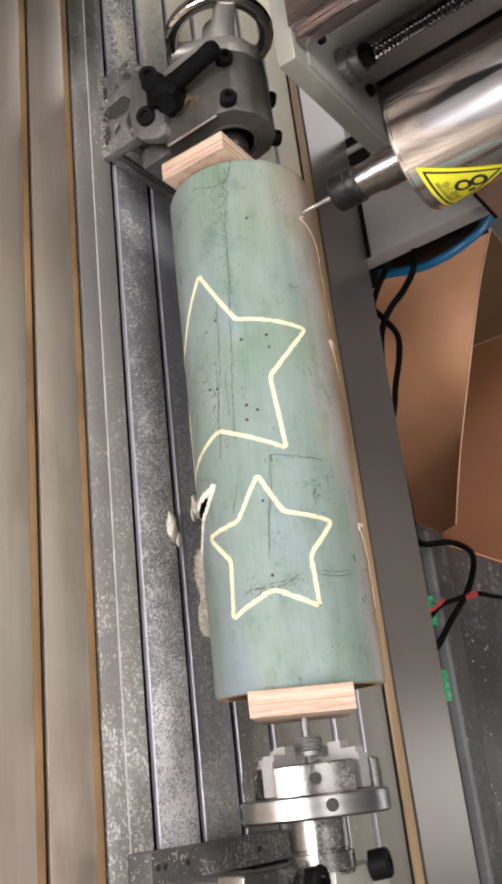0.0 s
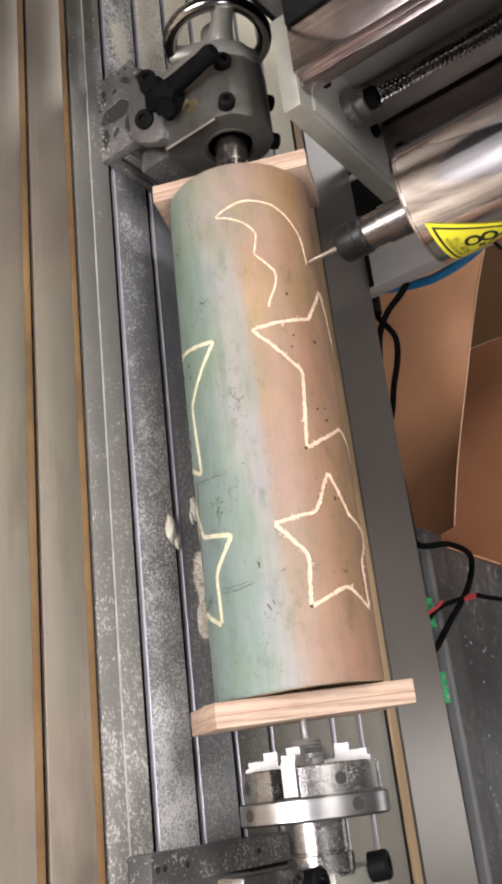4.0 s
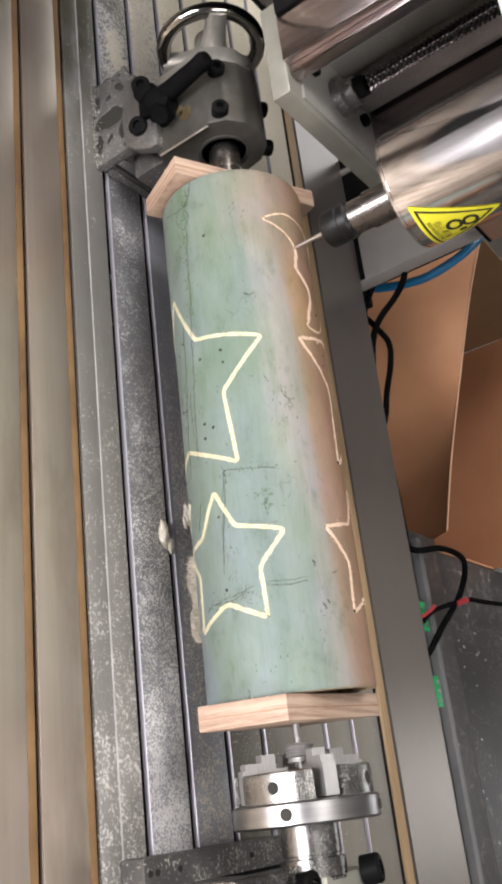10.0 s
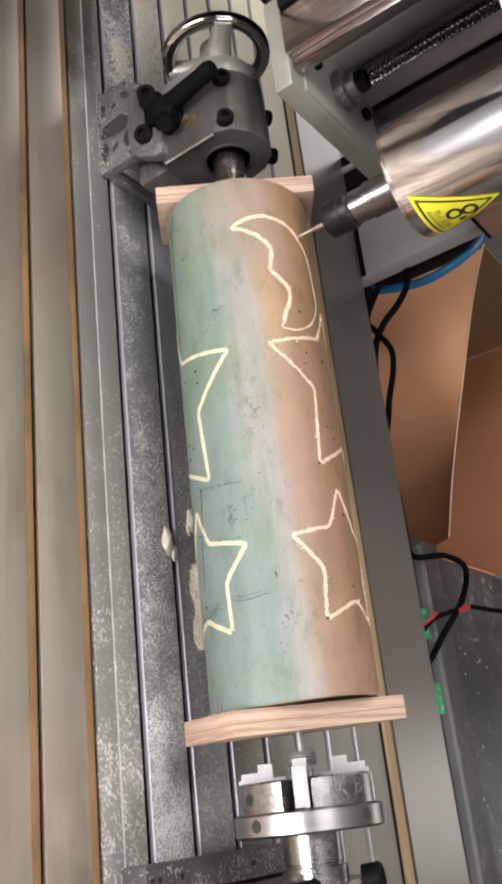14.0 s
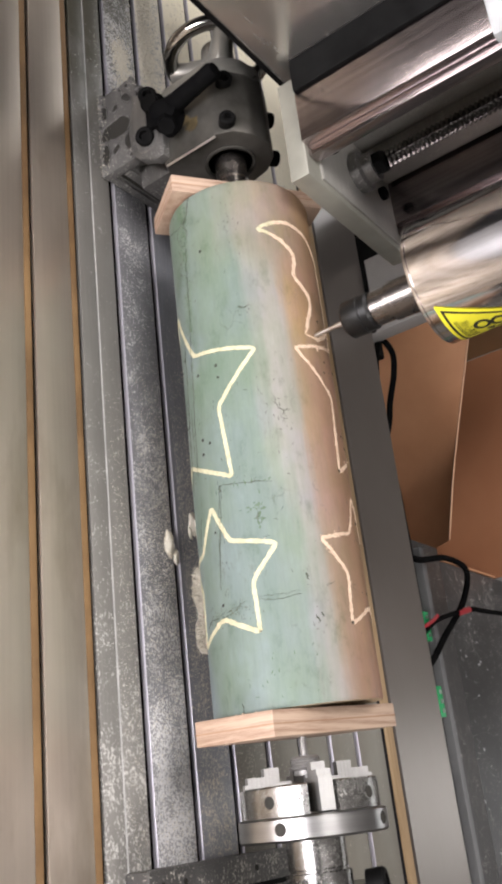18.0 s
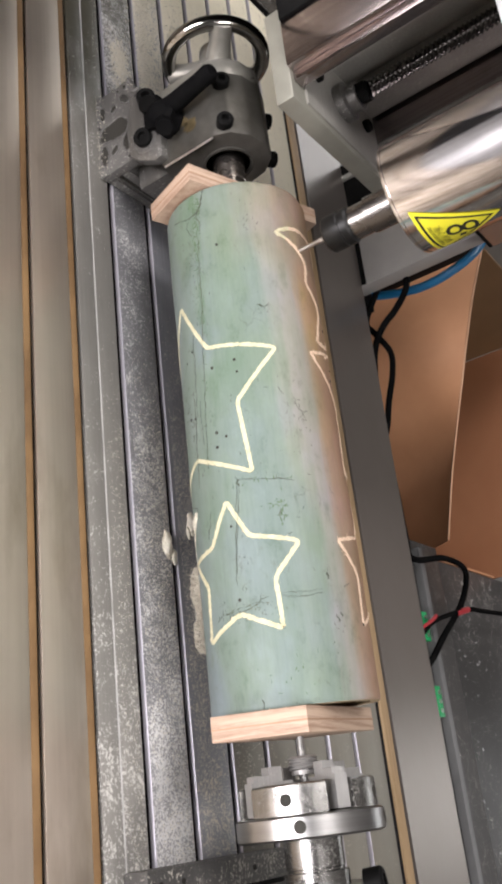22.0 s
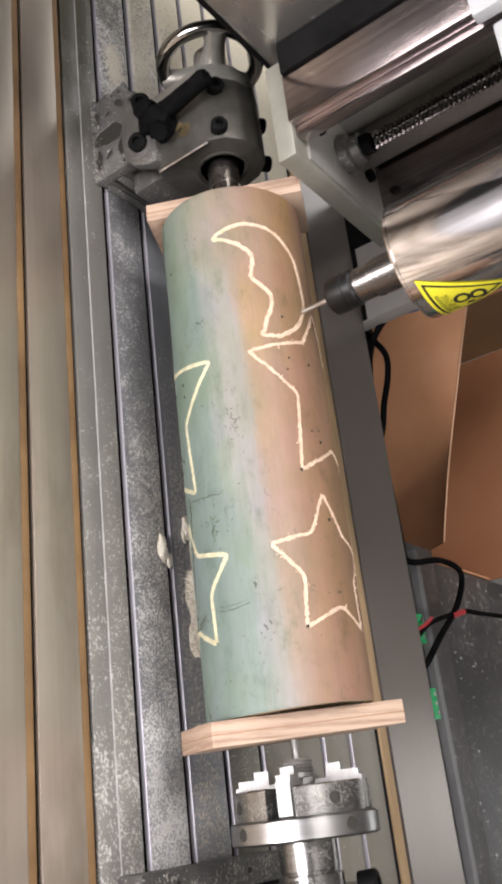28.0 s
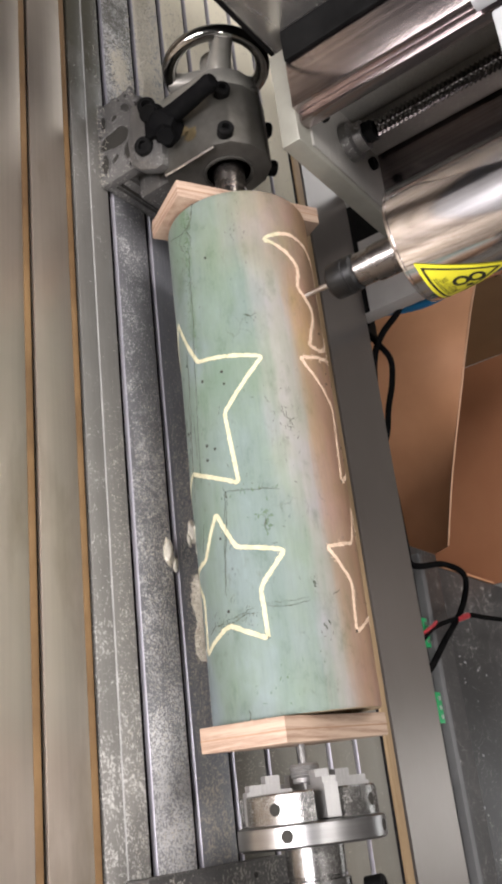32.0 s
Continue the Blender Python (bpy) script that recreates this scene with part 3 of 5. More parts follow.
def frame_of(a, b):
    d = Vector(b) - Vector(a)
    return Matrix.Translation(a) @ d.to_track_quat("Z", "Y").to_matrix().to_4x4(), d.length


def lathe(a, b, profile, seg=40, bm=None):
    """Turns a profile of (along, radius) round the line from a towards b; ends with radius 0 close it."""
    bm = bm or bmesh.new()
    m, _ = frame_of(a, b)
    rings = []
    for s, r in profile:
        if r <= 1e-9:
            rings.append([bm.verts.new(m @ Vector((0, 0, s)))])
        else:
            rings.append([bm.verts.new(m @ Vector((r * math.cos(2 * math.pi * k / seg), r * math.sin(2 * math.pi * k / seg), s))) for k in range(seg)])
    for p, q in zip(rings, rings[1:]):
        for k in range(seg):
            j = (k + 1) % seg
            if len(p) == 1 and len(q) == 1:
                continue
            if len(p) == 1:
                bm.faces.new((p[0], q[j], q[k]))
            elif len(q) == 1:
                bm.faces.new((p[k], p[j], q[0]))
            else:
                bm.faces.new((p[k], p[j], q[j], q[k]))
    bmesh.ops.recalc_face_normals(bm, faces=bm.faces)
    return bm


def rod(a, b, r, seg=24, ch=0.0, bm=None):
    n = (Vector(b) - Vector(a)).length
    ch = ch or min(r, n) * 0.08
    return lathe(a, b, [(0, 0), (0, r - ch), (ch, r), (n - ch, r), (n, r - ch), (n, 0)], seg, bm)


def prism(points, lo, hi, axis="x", bevel=0.0, bm=None):
    """A polygon in the plane across an axis, drawn out from lo to hi along it."""
    bm = bm or bmesh.new()

    def place(p, s):
        return {"x": (s, p[0], p[1]), "y": (p[0], s, p[1]), "z": (p[0], p[1], s)}[axis]

    a = [bm.verts.new(place(p, lo)) for p in points]
    b = [bm.verts.new(place(p, hi)) for p in points]
    f = [bm.faces.new(a), bm.faces.new(b)]
    for k in range(len(a)):
        j = (k + 1) % len(a)
        f.append(bm.faces.new((a[k], a[j], b[j], b[k])))
    bmesh.ops.recalc_face_normals(bm, faces=f)
    if bevel:
        bmesh.ops.bevel(bm, geom=list({e for x in f for e in x.edges}), offset=bevel, segments=2, affect="EDGES", profile=0.6)
    return bm


def smooth_path(points, steps=8):
    """A flowing line through the points."""
    p = [Vector(q) for q in points]
    p = [2 * p[0] - p[1]] + p + [2 * p[-1] - p[-2]]
    out = []
    for a, b, c, d in zip(p, p[1:], p[2:], p[3:]):
        for k in range(steps):
            t = k / steps
            out.append(0.5 * (2 * b + (c - a) * t + (2 * a - 5 * b + 4 * c - d) * t * t + (3 * b - a - 3 * c + d) * t ** 3))
    return out + [p[-2]]


def cable(points, r, seg=10, steps=8, bm=None):
    bm = bm or bmesh.new()
    line, rings, up = smooth_path(points, steps), [], Vector((0.13, 0.31, 0.94))
    for k, p in enumerate(line):
        d = (line[min(k + 1, len(line) - 1)] - line[max(k - 1, 0)]).normalized()
        u = d.cross(up).normalized()
        v = d.cross(u)
        rings.append([bm.verts.new(p + r * (math.cos(a) * u + math.sin(a) * v)) for a in (2 * math.pi * j / seg for j in range(seg))])
    for a, b in zip(rings, rings[1:]):
        for j in range(seg):
            i = (j + 1) % seg
            bm.faces.new((a[j], a[i], b[i], b[j]))
    bm.faces.new(rings[0]), bm.faces.new(rings[-1])
    bmesh.ops.recalc_face_normals(bm, faces=bm.faces)
    return bm


def socket_bolt(name, at, way, r, length, parent, mat=None, label=""):
    """A cap screw with a hexagon socket; way points out of the head."""
    a = Vector(at)
    w = Vector(way).normalized()
    n = length
    bm = lathe(a, a + w, [(-0.002, 0), (-0.002, r), (n * 0.85, r), (n, r * 0.86), (n, r * 0.5), (n * 0.45, r * 0.46), (n * 0.45, 0)], 18)
    return part(name, bm, mat or M_BLACK, parent, label)


def shard(bm, rng, at, s, stretch):
    m = Matrix.Translation(at) @ Euler((rng.uniform(-0.5, 0.5), rng.uniform(-0.5, 0.5), rng.uniform(0, 6))).to_matrix().to_4x4() @ Matrix.Diagonal((s * stretch, s, s * 0.6, 1))
    v = [bm.verts.new(m @ Vector(q)) for q in ((1, 0.1, 0), (-0.6, 0.9, 0), (-0.9, -0.7, 0), (0.1, 0.1, 1))]
    for f in ((0, 1, 2), (0, 3, 1), (1, 3, 2), (2, 3, 0)):
        bm.faces.new([v[i] for i in f])


# ---- the room that closes the place ----
def room():
    for name, b in (("floor", (-5, 3, -3, 4, -0.95, -0.9)), ("ceiling", (-5, 3, -3, 4, 2.9, 2.95)), ("wall_north", (-5, 3, 4, 4.1, -0.9, 2.9)),
                    ("wall_south", (-5, 3, -3.1, -3, -0.9, 2.9)), ("wall_west", (-5.1, -5, -3, 4, -0.9, 2.9)), ("wall_east", (3, 3.1, -3, 4, -0.9, 2.9))):
        single(name, box(*b), M_FLOOR if name == "floor" else M_CEILING if name == "ceiling" else (M_DARK_WALL if name == "wall_north" else M_WALL), "plain pale workshop " + name.split("_")[0], name.split("_")[0], kind="structure", smooth=0)


room()
# ---- the machine bed ----
SLOT0, PITCH = -0.0254, 0.05
X_A, X_B = -1.15, 0.8


def machine_bed():
    bed = thing("machine_bed", (0, 0, -0.06), "slotted aluminium machine bed, dusted with pale sawdust", "machine bed")
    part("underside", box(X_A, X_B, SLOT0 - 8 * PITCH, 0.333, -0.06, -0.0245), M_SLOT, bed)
    # black filler over a lit wall gives the edge gap its shade
    part("edge_gap_shade", box(X_A, X_B, 0.3268, 0.3328, -0.0243, -0.0016), M_SLOT, bed, "black filler for the shade in the gap at the bed edge")
    for i in range(-8, 7):
        y0, y1 = SLOT0 + i * PITCH + 0.0022, SLOT0 + (i + 1) * PITCH - (0.0085 if i <= -2 else 0.0052)
        if i == 6:
            y1 = 0.3265
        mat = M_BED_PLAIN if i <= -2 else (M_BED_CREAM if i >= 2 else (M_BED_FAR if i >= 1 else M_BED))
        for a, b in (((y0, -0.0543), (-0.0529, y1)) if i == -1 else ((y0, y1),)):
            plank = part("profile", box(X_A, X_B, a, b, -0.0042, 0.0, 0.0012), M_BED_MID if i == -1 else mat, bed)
            part("web", box(X_A, X_B, a + 0.008, b - 0.008, -0.0246, -0.0042), M_SLOT, plank, "web under the slot lips, coloured like slot shade")
        if i >= 0:
            lip = [(y0 - 0.0009, -0.0040), (y0 - 0.0002, -0.0040), (y0 - 0.0002, 0.0003), (y0 - 0.0005, 0.0002), (y0 - 0.0009, -0.0004)]
            part("slot_lip", prism(lip, X_A, X_B, "x"), M_LIP, bed, "slot lip with the edge highlight in its colour")
        if i == -1:
            part("joint_strip", box(X_A, X_B, -0.05405, -0.05315, -0.02, 0.0003, 0.0003), M_SEAL, bed, "thin bright joint between two profiles")
        if i <= -1:
            part("rusty_insert", box(X_A, X_B, SLOT0 + i * PITCH - 0.0083, SLOT0 + i * PITCH - 0.0010, -0.0245, -0.0006, 0.0016), M_RUST, bed, "brown rusty slot insert")
    return bed


def side_beam():
    ob = thing("side_beam", (0, 0.41, -0.12), "smooth grey milled aluminium side beam along the bed", "beam")
    part("beam_body", box(X_A, X_B, 0.3545, 0.471, -0.12, 0.002), M_BEAM, ob)
    part("edge_strip", box(X_A, X_B, 0.3345, 0.3508, -0.05, 0.001, 0.001), M_CREAM, ob, "pale cream edge strip")
    # black fillers stand for the shade in the gaps on both sides
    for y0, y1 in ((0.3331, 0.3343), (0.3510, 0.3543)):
        part("strip_gap_shade", box(X_A, X_B, y0, y1, -0.05, -0.0012), M_SLOT, ob, "black filler for the shade in the gap beside the strip")
    # black block added for the dark region behind the hose, held from the stand
    bm = box(-0.60, -0.451, 0.585, 0.625, -0.05, 0.13, 0.003)
    box(-0.60, -0.585, 0.585, 0.625, -0.30, -0.0505, bm=bm)
    box(-0.60, -0.585, 0.4605, 0.625, -0.32, -0.3005, bm=bm)
    part("dark_region_block", bm, M_BLACK, ob, "added black block for the dark region behind the hose")
    return ob


machine_bed()
side_beam()


def machine_frame():
    bm = box(X_A, X_B, -0.42, -0.36, -1.0, -0.0605)
    box(X_A, X_B, 0.40, 0.46, -1.0, -0.1205, bm=bm)
    single("steel_stand", bm, M_GREY_PAINT, "grey steel frame under the machine bed", "frame", at=(0, 0, -1.0))


machine_frame()

# ---- the tailstock ----


def tailstock():
    ts = thing("tailstock", (-0.3, 0, 0), "grey cast tailstock with chrome handwheel, bolted on the bed", "tailstock")
    # foot: a piece of extrusion lying across the bed
    part("foot", box(-0.357, -0.281, -0.0296, 0.11, 0.0, 0.028, 0.002), M_CAST, ts)
    for z0, z1 in ((0.0016, 0.0095), (0.0175, 0.0264)):
        part("channel_ridge", box(-0.2811, -0.2772, -0.0294, 0.108, z0, z1, 0.0012), M_CAST, ts, "ridge along the extrusion")
    part("foot_groove", box(-0.2812, -0.2803, -0.034, 0.108, 0.012, 0.015), M_PIT, ts, "dark groove along the foot")
    part("foot_core", box(-0.360, -0.286, -0.0295, 0.06, 0.0283, 0.046, 0.003), M_TAIL, ts)
    # open end of the extrusion: a web of pale walls round dark hollows, caked with dust
    rng = random.Random(11)
    face = [(-0.369, 0.001), (-0.3665, -0.0), (-0.279, 0.0), (-0.2765, 0.002), (-0.277, 0.042), (-0.280, 0.0455), (-0.330, 0.0465), (-0.352, 0.0490), (-0.366, 0.0430), (-0.3695, 0.036), (-0.3670, 0.026), (-0.3680, 0.014)]
    part("extrusion_end", prism(face, -0.0395, -0.0297, "y", 0.0012), M_CAST, ts, "pale dusty end of the hollow extrusion")
    HOLLOWS = ((-0.3209, 0.0224, -0.0031, 0.0165, 0.0088, 0.0054), (-0.2998, 0.0366, 0.0034, 0.0046, 0.0078, -0.0022), (-0.2982, 0.0076, 0.0034, 0.0046, 0.0090, -0.0017), (-0.2982, 0.0206, 0.0025, 0.0024, 0.0036, -0.0031),
               (-0.3460, 0.0081, 0.0021, 0.0033, 0.0073, -0.0005), (-0.3444, 0.0218, 0.0025, 0.0022, 0.0028, -0.0025), (-0.3609, 0.0041, 0.0012, 0.0019, 0.0017, -0.0001), (-0.3325, 0.0035, 0.0013, 0.0021, 0.0021, -0.0001),
               (-0.3620, 0.0375, 0.0019, 0.0019, 0.0018, -0.0011), (-0.3615, 0.0288, 0.0014, 0.0021, 0.0019, -0.0002), (-0.2824, 0.0383, 0.0013, 0.0017, 0.0024, -0.0008), (-0.3486, 0.0367, 0.0038, 0.0060, 0.0042, -0.0004))
    for k, (x, z, ax, az, bx, bz) in enumerate(HOLLOWS):
        ring = []
        for q in range(26):
            a = 2 * math.pi * q / 26
            w = 1.14 + 0.28 * noise.noise(Vector((1.6 * math.cos(a), 1.6 * math.sin(a), k * 3.3)))
            ring.append((x + w * (ax * math.cos(a) + bx * math.sin(a)), z + w * (az * math.cos(a) + bz * math.sin(a))))
        # dark discs on the face stand for the shade inside the hollows
        part("hollow", prism(ring, -0.0398, -0.0388, "y"), M_CAVITY if k == 11 else M_PIT, ts, "dark disc for the shade in a hollow of the extrusion")
        rim = cable([(px, -0.0398 + rng.uniform(-0.0003, 0.0003), pz) for px, pz in ring[::2] + ring[:1]], 0.0008, 6, 3)
        for v in rim.verts:
            v.co += Vector((1, 0.6, 1)) * 0.0007 * noise.noise(v.co * 300)
        part("hollow_rim", rim, M_CAST, ts, "pale dusty rim of the hollow", smooth=60)
    # lumps of wet dust along the edge
    for x, z, r in ((-0.3680, 0.003, 0.0045), (-0.3585, -0.0005, 0.005), (-0.345, 0.0005, 0.0045), (-0.3685, 0.020, 0.004), (-0.3665, 0.041, 0.004), (-0.352, 0.0485, 0.0045), (-0.334, 0.0465, 0.0035), (-0.3275, 0.001, 0.0032)):
        bm = bmesh.new()
        bmesh.ops.create_icosphere(bm, subdivisions=3, radius=r)
        for v in bm.verts:
            v.co *= 1 + 0.5 * noise.noise(v.co * 210 + Vector((x * 70, z * 50, 0)))
            v.co += Vector((x, -0.036, max(z, 0.002)))
        part("lump", bm, M_CAST, ts, "lump of caked grey dust", smooth=60)
    caked = random.Random(21)
    bm = bmesh.new()
    for k in range(420):
        q = (caked.uniform(-0.371, -0.276), caked.gauss(-0.0395, 0.001), abs(caked.gauss(0.0, 0.006))) if k % 3 else (caked.gauss(-0.362, 0.006), caked.gauss(-0.036, 0.003), caked.uniform(0.0, 0.047))
        shard(bm, caked, q, caked.uniform(0.0002, 0.0008), caked.uniform(1, 2.0))
    tagged(part("caked_dust", bm, M_FINE_DUST, ts, "pale dust caked on the extrusion end", smooth=0), "pale dust caked on the extrusion end", kind="stuff")
    # smooth bracket that carries the clamp screws
    plate = [(-0.3400, 0.0480), (-0.3330, 0.0640), (-0.3180, 0.0720), (-0.2830, 0.0800), (-0.2560, 0.0790), (-0.2555, 0.0700), (-0.2650, 0.0520), (-0.2760, 0.0420), (-0.3010, 0.0400)]
    part("bracket", prism(plate, -0.0455, -0.0345, "y", 0.0035), M_BRACKET, ts, "worn pale cast bracket")
    # body round the quill
    hexa = [(-0.037, 0.072), (-0.037, 0.128), (-0.030, 0.142), (-0.016, 0.1515), (0.004, 0.1550), (0.022, 0.1475), (0.033, 0.1330), (0.0365, 0.114), (0.033, 0.080), (0.020, 0.066), (-0.022, 0.066)]
    part("body", prism(hexa, -0.318, -0.252, "x", 0.003), M_TAIL_BODY, ts, "dark oily cast body")
    part("rear_housing", prism([(y * 0.97, 0.108 + (z - 0.108) * 0.97) for y, z in hexa], -0.337, -0.3182, "x", 0.006), M_OLIVE, ts, "olive-grey rear housing")
    part("front_edge", cable([(-0.2515, -0.0355, 0.0735), (-0.2512, -0.0358, 0.100), (-0.2515, -0.0355, 0.127)], 0.0011, 8), M_STEEL, ts, "bright worn corner")
    rng = random.Random(3)
    for cx, cz, rx, rz in ((-0.2765, 0.106, 0.0062, 0.0065), (-0.284, 0.100, 0.005, 0.004)):
        spot = []
        for k in range(40):
            a = 2 * math.pi * k / 40
            q = 1 + 0.5 * noise.noise(Vector((2.2 * math.cos(a), 2.2 * math.sin(a), cx * 900)))
            spot.append((cx + rx * q * math.cos(a), cz + rz * q * math.sin(a)))
        part("oil_stain", prism(spot, -0.0374 - (0.0004 if rx > 0.007 else 0), -0.0366, "y"), M_STAIN, ts, "yellow-brown oil stain")
    part("neck", box(-0.33, -0.262, -0.018, 0.03, 0.0275, 0.064, 0.003), M_TAIL, ts)
    part("nose", lathe((-0.2525, 0, AXIS), (0, 0, AXIS), [(0, 0), (0, 0.0215), (0.0012, 0.0225), (0.003, 0.0225), (0.003, 0.0205), (0.0005, 0.0195), (0.0005, 0)], 36), M_PIT, ts, "dark bore ring")
    part("quill", lathe((-0.26, 0, AXIS), (0, 0, AXIS), [(0, 0), (0, 0.0135), (0.03, 0.0135), (0.031, 0.0125), (0.046, 0.0125), (0.047, 0.011), (0.0535, 0.010), (0.0535, 0)], 32), M_QUILL, ts, "bright steel quill")
    for x, y, z, w in ((-0.262, -0.0312, 0.1374, (0, -0.741, 0.671)), (-0.305, -0.0306, 0.1381, (0, -0.741, 0.671)), (-0.265, 0.0325, 0.1355, (0, 0.85, 0.6)), (-0.308, 0.0325, 0.1355, (0, 0.85, 0.6))):
        socket_bolt("bolt", (x, y, z), w, 0.0072, 0.009, ts)
    socket_bolt("bolt", (-0.2812, -0.0475, 0.0628), (0.25, -1, 0.25), 0.0085, 0.006, ts)
    socket_bolt("bolt", (-0.3263, -0.042, 0.0645), (0.1, -0.8, 0.5), 0.0085, 0.009, ts)
    part("boss", lathe((-0.283, -0.030, 0.0615), (-0.2805, -0.048, 0.0633), [(0, 0), (0, 0.0145), (0.0165, 0.0138), (0.0180, 0.0120), (0.0180, 0)], 28), M_BRACKET, ts)
    # clamp lever
    arm = lathe((-0.297, -0.047, 0.089), (-0.296, -0.056, 0.147), [(0, 0), (0, 0.010), (0.012, 0.0085), (0.045, 0.0075), (0.056, 0.008), (0.060, 0.006), (0.061, 0)], 20)
    lever = part("clamp_lever", arm, M_BLACK_PLASTIC, ts, "black plastic clamp lever")
    part("lever_hub", lathe((-0.292, -0.034, 0.083), (-0.289, -0.058, 0.088), [(0, 0), (0, 0.015), (0.008, 0.0165), (0.014, 0.013), (0.022, 0.0135), (0.025, 0.009), (0.025, 0)], 9), M_BLACK_PLASTIC, lever)
    part("lever_web", box(-0.318, -0.284, -0.052, -0.040, 0.066, 0.084, 0.004), M_BLACK_PLASTIC, lever)
    part("lever_tail", rod((-0.283, -0.050, 0.088), (-0.270, -0.056, 0.093), 0.008, 7), M_BLACK_PLASTIC, lever)
    part("lever_screw", rod((-0.309, -0.040, 0.072), (-0.308, -0.056, 0.075), 0.0085, 18), M_BLACK, lever)
    # handwheel
    wx, wr = -0.370, 0.0435
    rim = bmesh.new()
    n, k = 64, 14
    rings = [[rim.verts.new((wx + 0.0068 * math.sin(b), (wr + 0.0068 * math.cos(b)) * math.cos(a), AXIS + (wr + 0.0068 * math.cos(b)) * math.sin(a))) for b in (2 * math.pi * j / k for j in range(k))] for a in (2 * math.pi * i / n for i in range(n))]
    for i in range(n):
        for j in range(k):
            p, q = rings[i], rings[(i + 1) % n]
            rim.faces.new((p[j], p[(j + 1) % k], q[(j + 1) % k], q[j]))
    bmesh.ops.recalc_face_normals(rim, faces=rim.faces)
    wheel = part("handwheel", rim, M_CHROME, ts, "polished chrome handwheel rim")
    part("hub", lathe((-0.337, 0, AXIS), (-1, 0, AXIS), [(0, 0), (0, 0.030), (0.004, 0.031), (0.008, 0.026), (0.016, 0.018), (0.03, 0.0155), (0.042, 0.0145), (0.044, 0.010), (0.044, 0)], 36), M_OLIVE, wheel)
    for deg in (134, 254, 14):
        a = radians(deg)
        d = Vector((0, math.cos(a), math.sin(a)))
        o = Vector((-0.360, 0, AXIS))
        part("spoke", lathe(o + d * 0.012, o + d * 0.043 + Vector((-0.010, 0, 0)), [(0, 0), (0, 0.0115), (0.02, 0.0095), (0.033, 0.0105), (0.033, 0)], 18), M_OLIVE, wheel)
    return ts


tailstock()

# ---- the headstock and its chuck ----


def headstock():
    hs = thing("headstock", (0.42, 0, 0), "dusty grey rotary headstock bolted on the bed", "headstock")
    part("base_plate", box(0.302, 0.75, -0.058, 0.115, 0.0, 0.022, 0.002), M_BASE, hs)
    part("worn_edge", box(0.3014, 0.3044, -0.058, 0.115, 0.0200, 0.0224, 0.0009), M_CAST, hs, "pale dusty front edge")
    part("base_groove", box(0.322, 0.75, -0.0575, 0.1145, 0.0222, 0.0228), M_BLACK, hs, "dark groove along the base")
    part("base_step", box(0.326, 0.75, -0.05, 0.10, 0.0225, 0.045, 0.004), M_BASE, hs)
    for y in (-0.052, -0.045, -0.022, 0.06):
        part("small_hole", rod((0.312, y, 0.0215), (0.312, y, 0.0224), 0.0022, 12), M_PIT, hs, "small dark hole")
    part("housing", box(0.352, 0.6, -0.046, 0.046, 0.045, 0.160, 0.005), M_TAIL, hs)
    part("shaft_collar", lathe((0.2925, 0, AXIS), (1, 0, AXIS), [(0, 0), (0, 0.0195), (0.0185, 0.0195), (0.019, 0.0188), (0.0205, 0.0188), (0.021, 0.0215), (0.0315, 0.0215), (0.0325, 0.0205), (0.034, 0.0205), (0.034, 0)], 48), M_CHUCK, hs, "turned steel collar with stuck sawdust")
    part("face_plate", box(0.3235, 0.45, -0.0152, 0.050, 0.0455, 0.1345, 0.002), M_ALU, hs, "pale machined face plate")
    part("block_foot", box(0.3195, 0.6, -0.085, -0.0156, 0.0455, 0.0995, 0.002), M_BASE, hs)
    part("side_block", box(0.3165, 0.6, -0.088, -0.0156, 0.100, 0.120, 0.002), M_CHUCK, hs, "bright milled clamp block")
    part("clamp_slot", box(0.318, 0.5, -0.0565, -0.0545, 0.1195, 0.1203), M_PIT, hs, "dark slot in the clamp block")
    socket_bolt("bolt", (0.3255, 0.0325, 0.1345), (-0.1, 0.35, 1), 0.0095, 0.011, hs)
    socket_bolt("bolt", (0.3290, -0.020, 0.120), (-0.1, -0.1, 1), 0.0095, 0.010, hs)
    return hs


headstock()


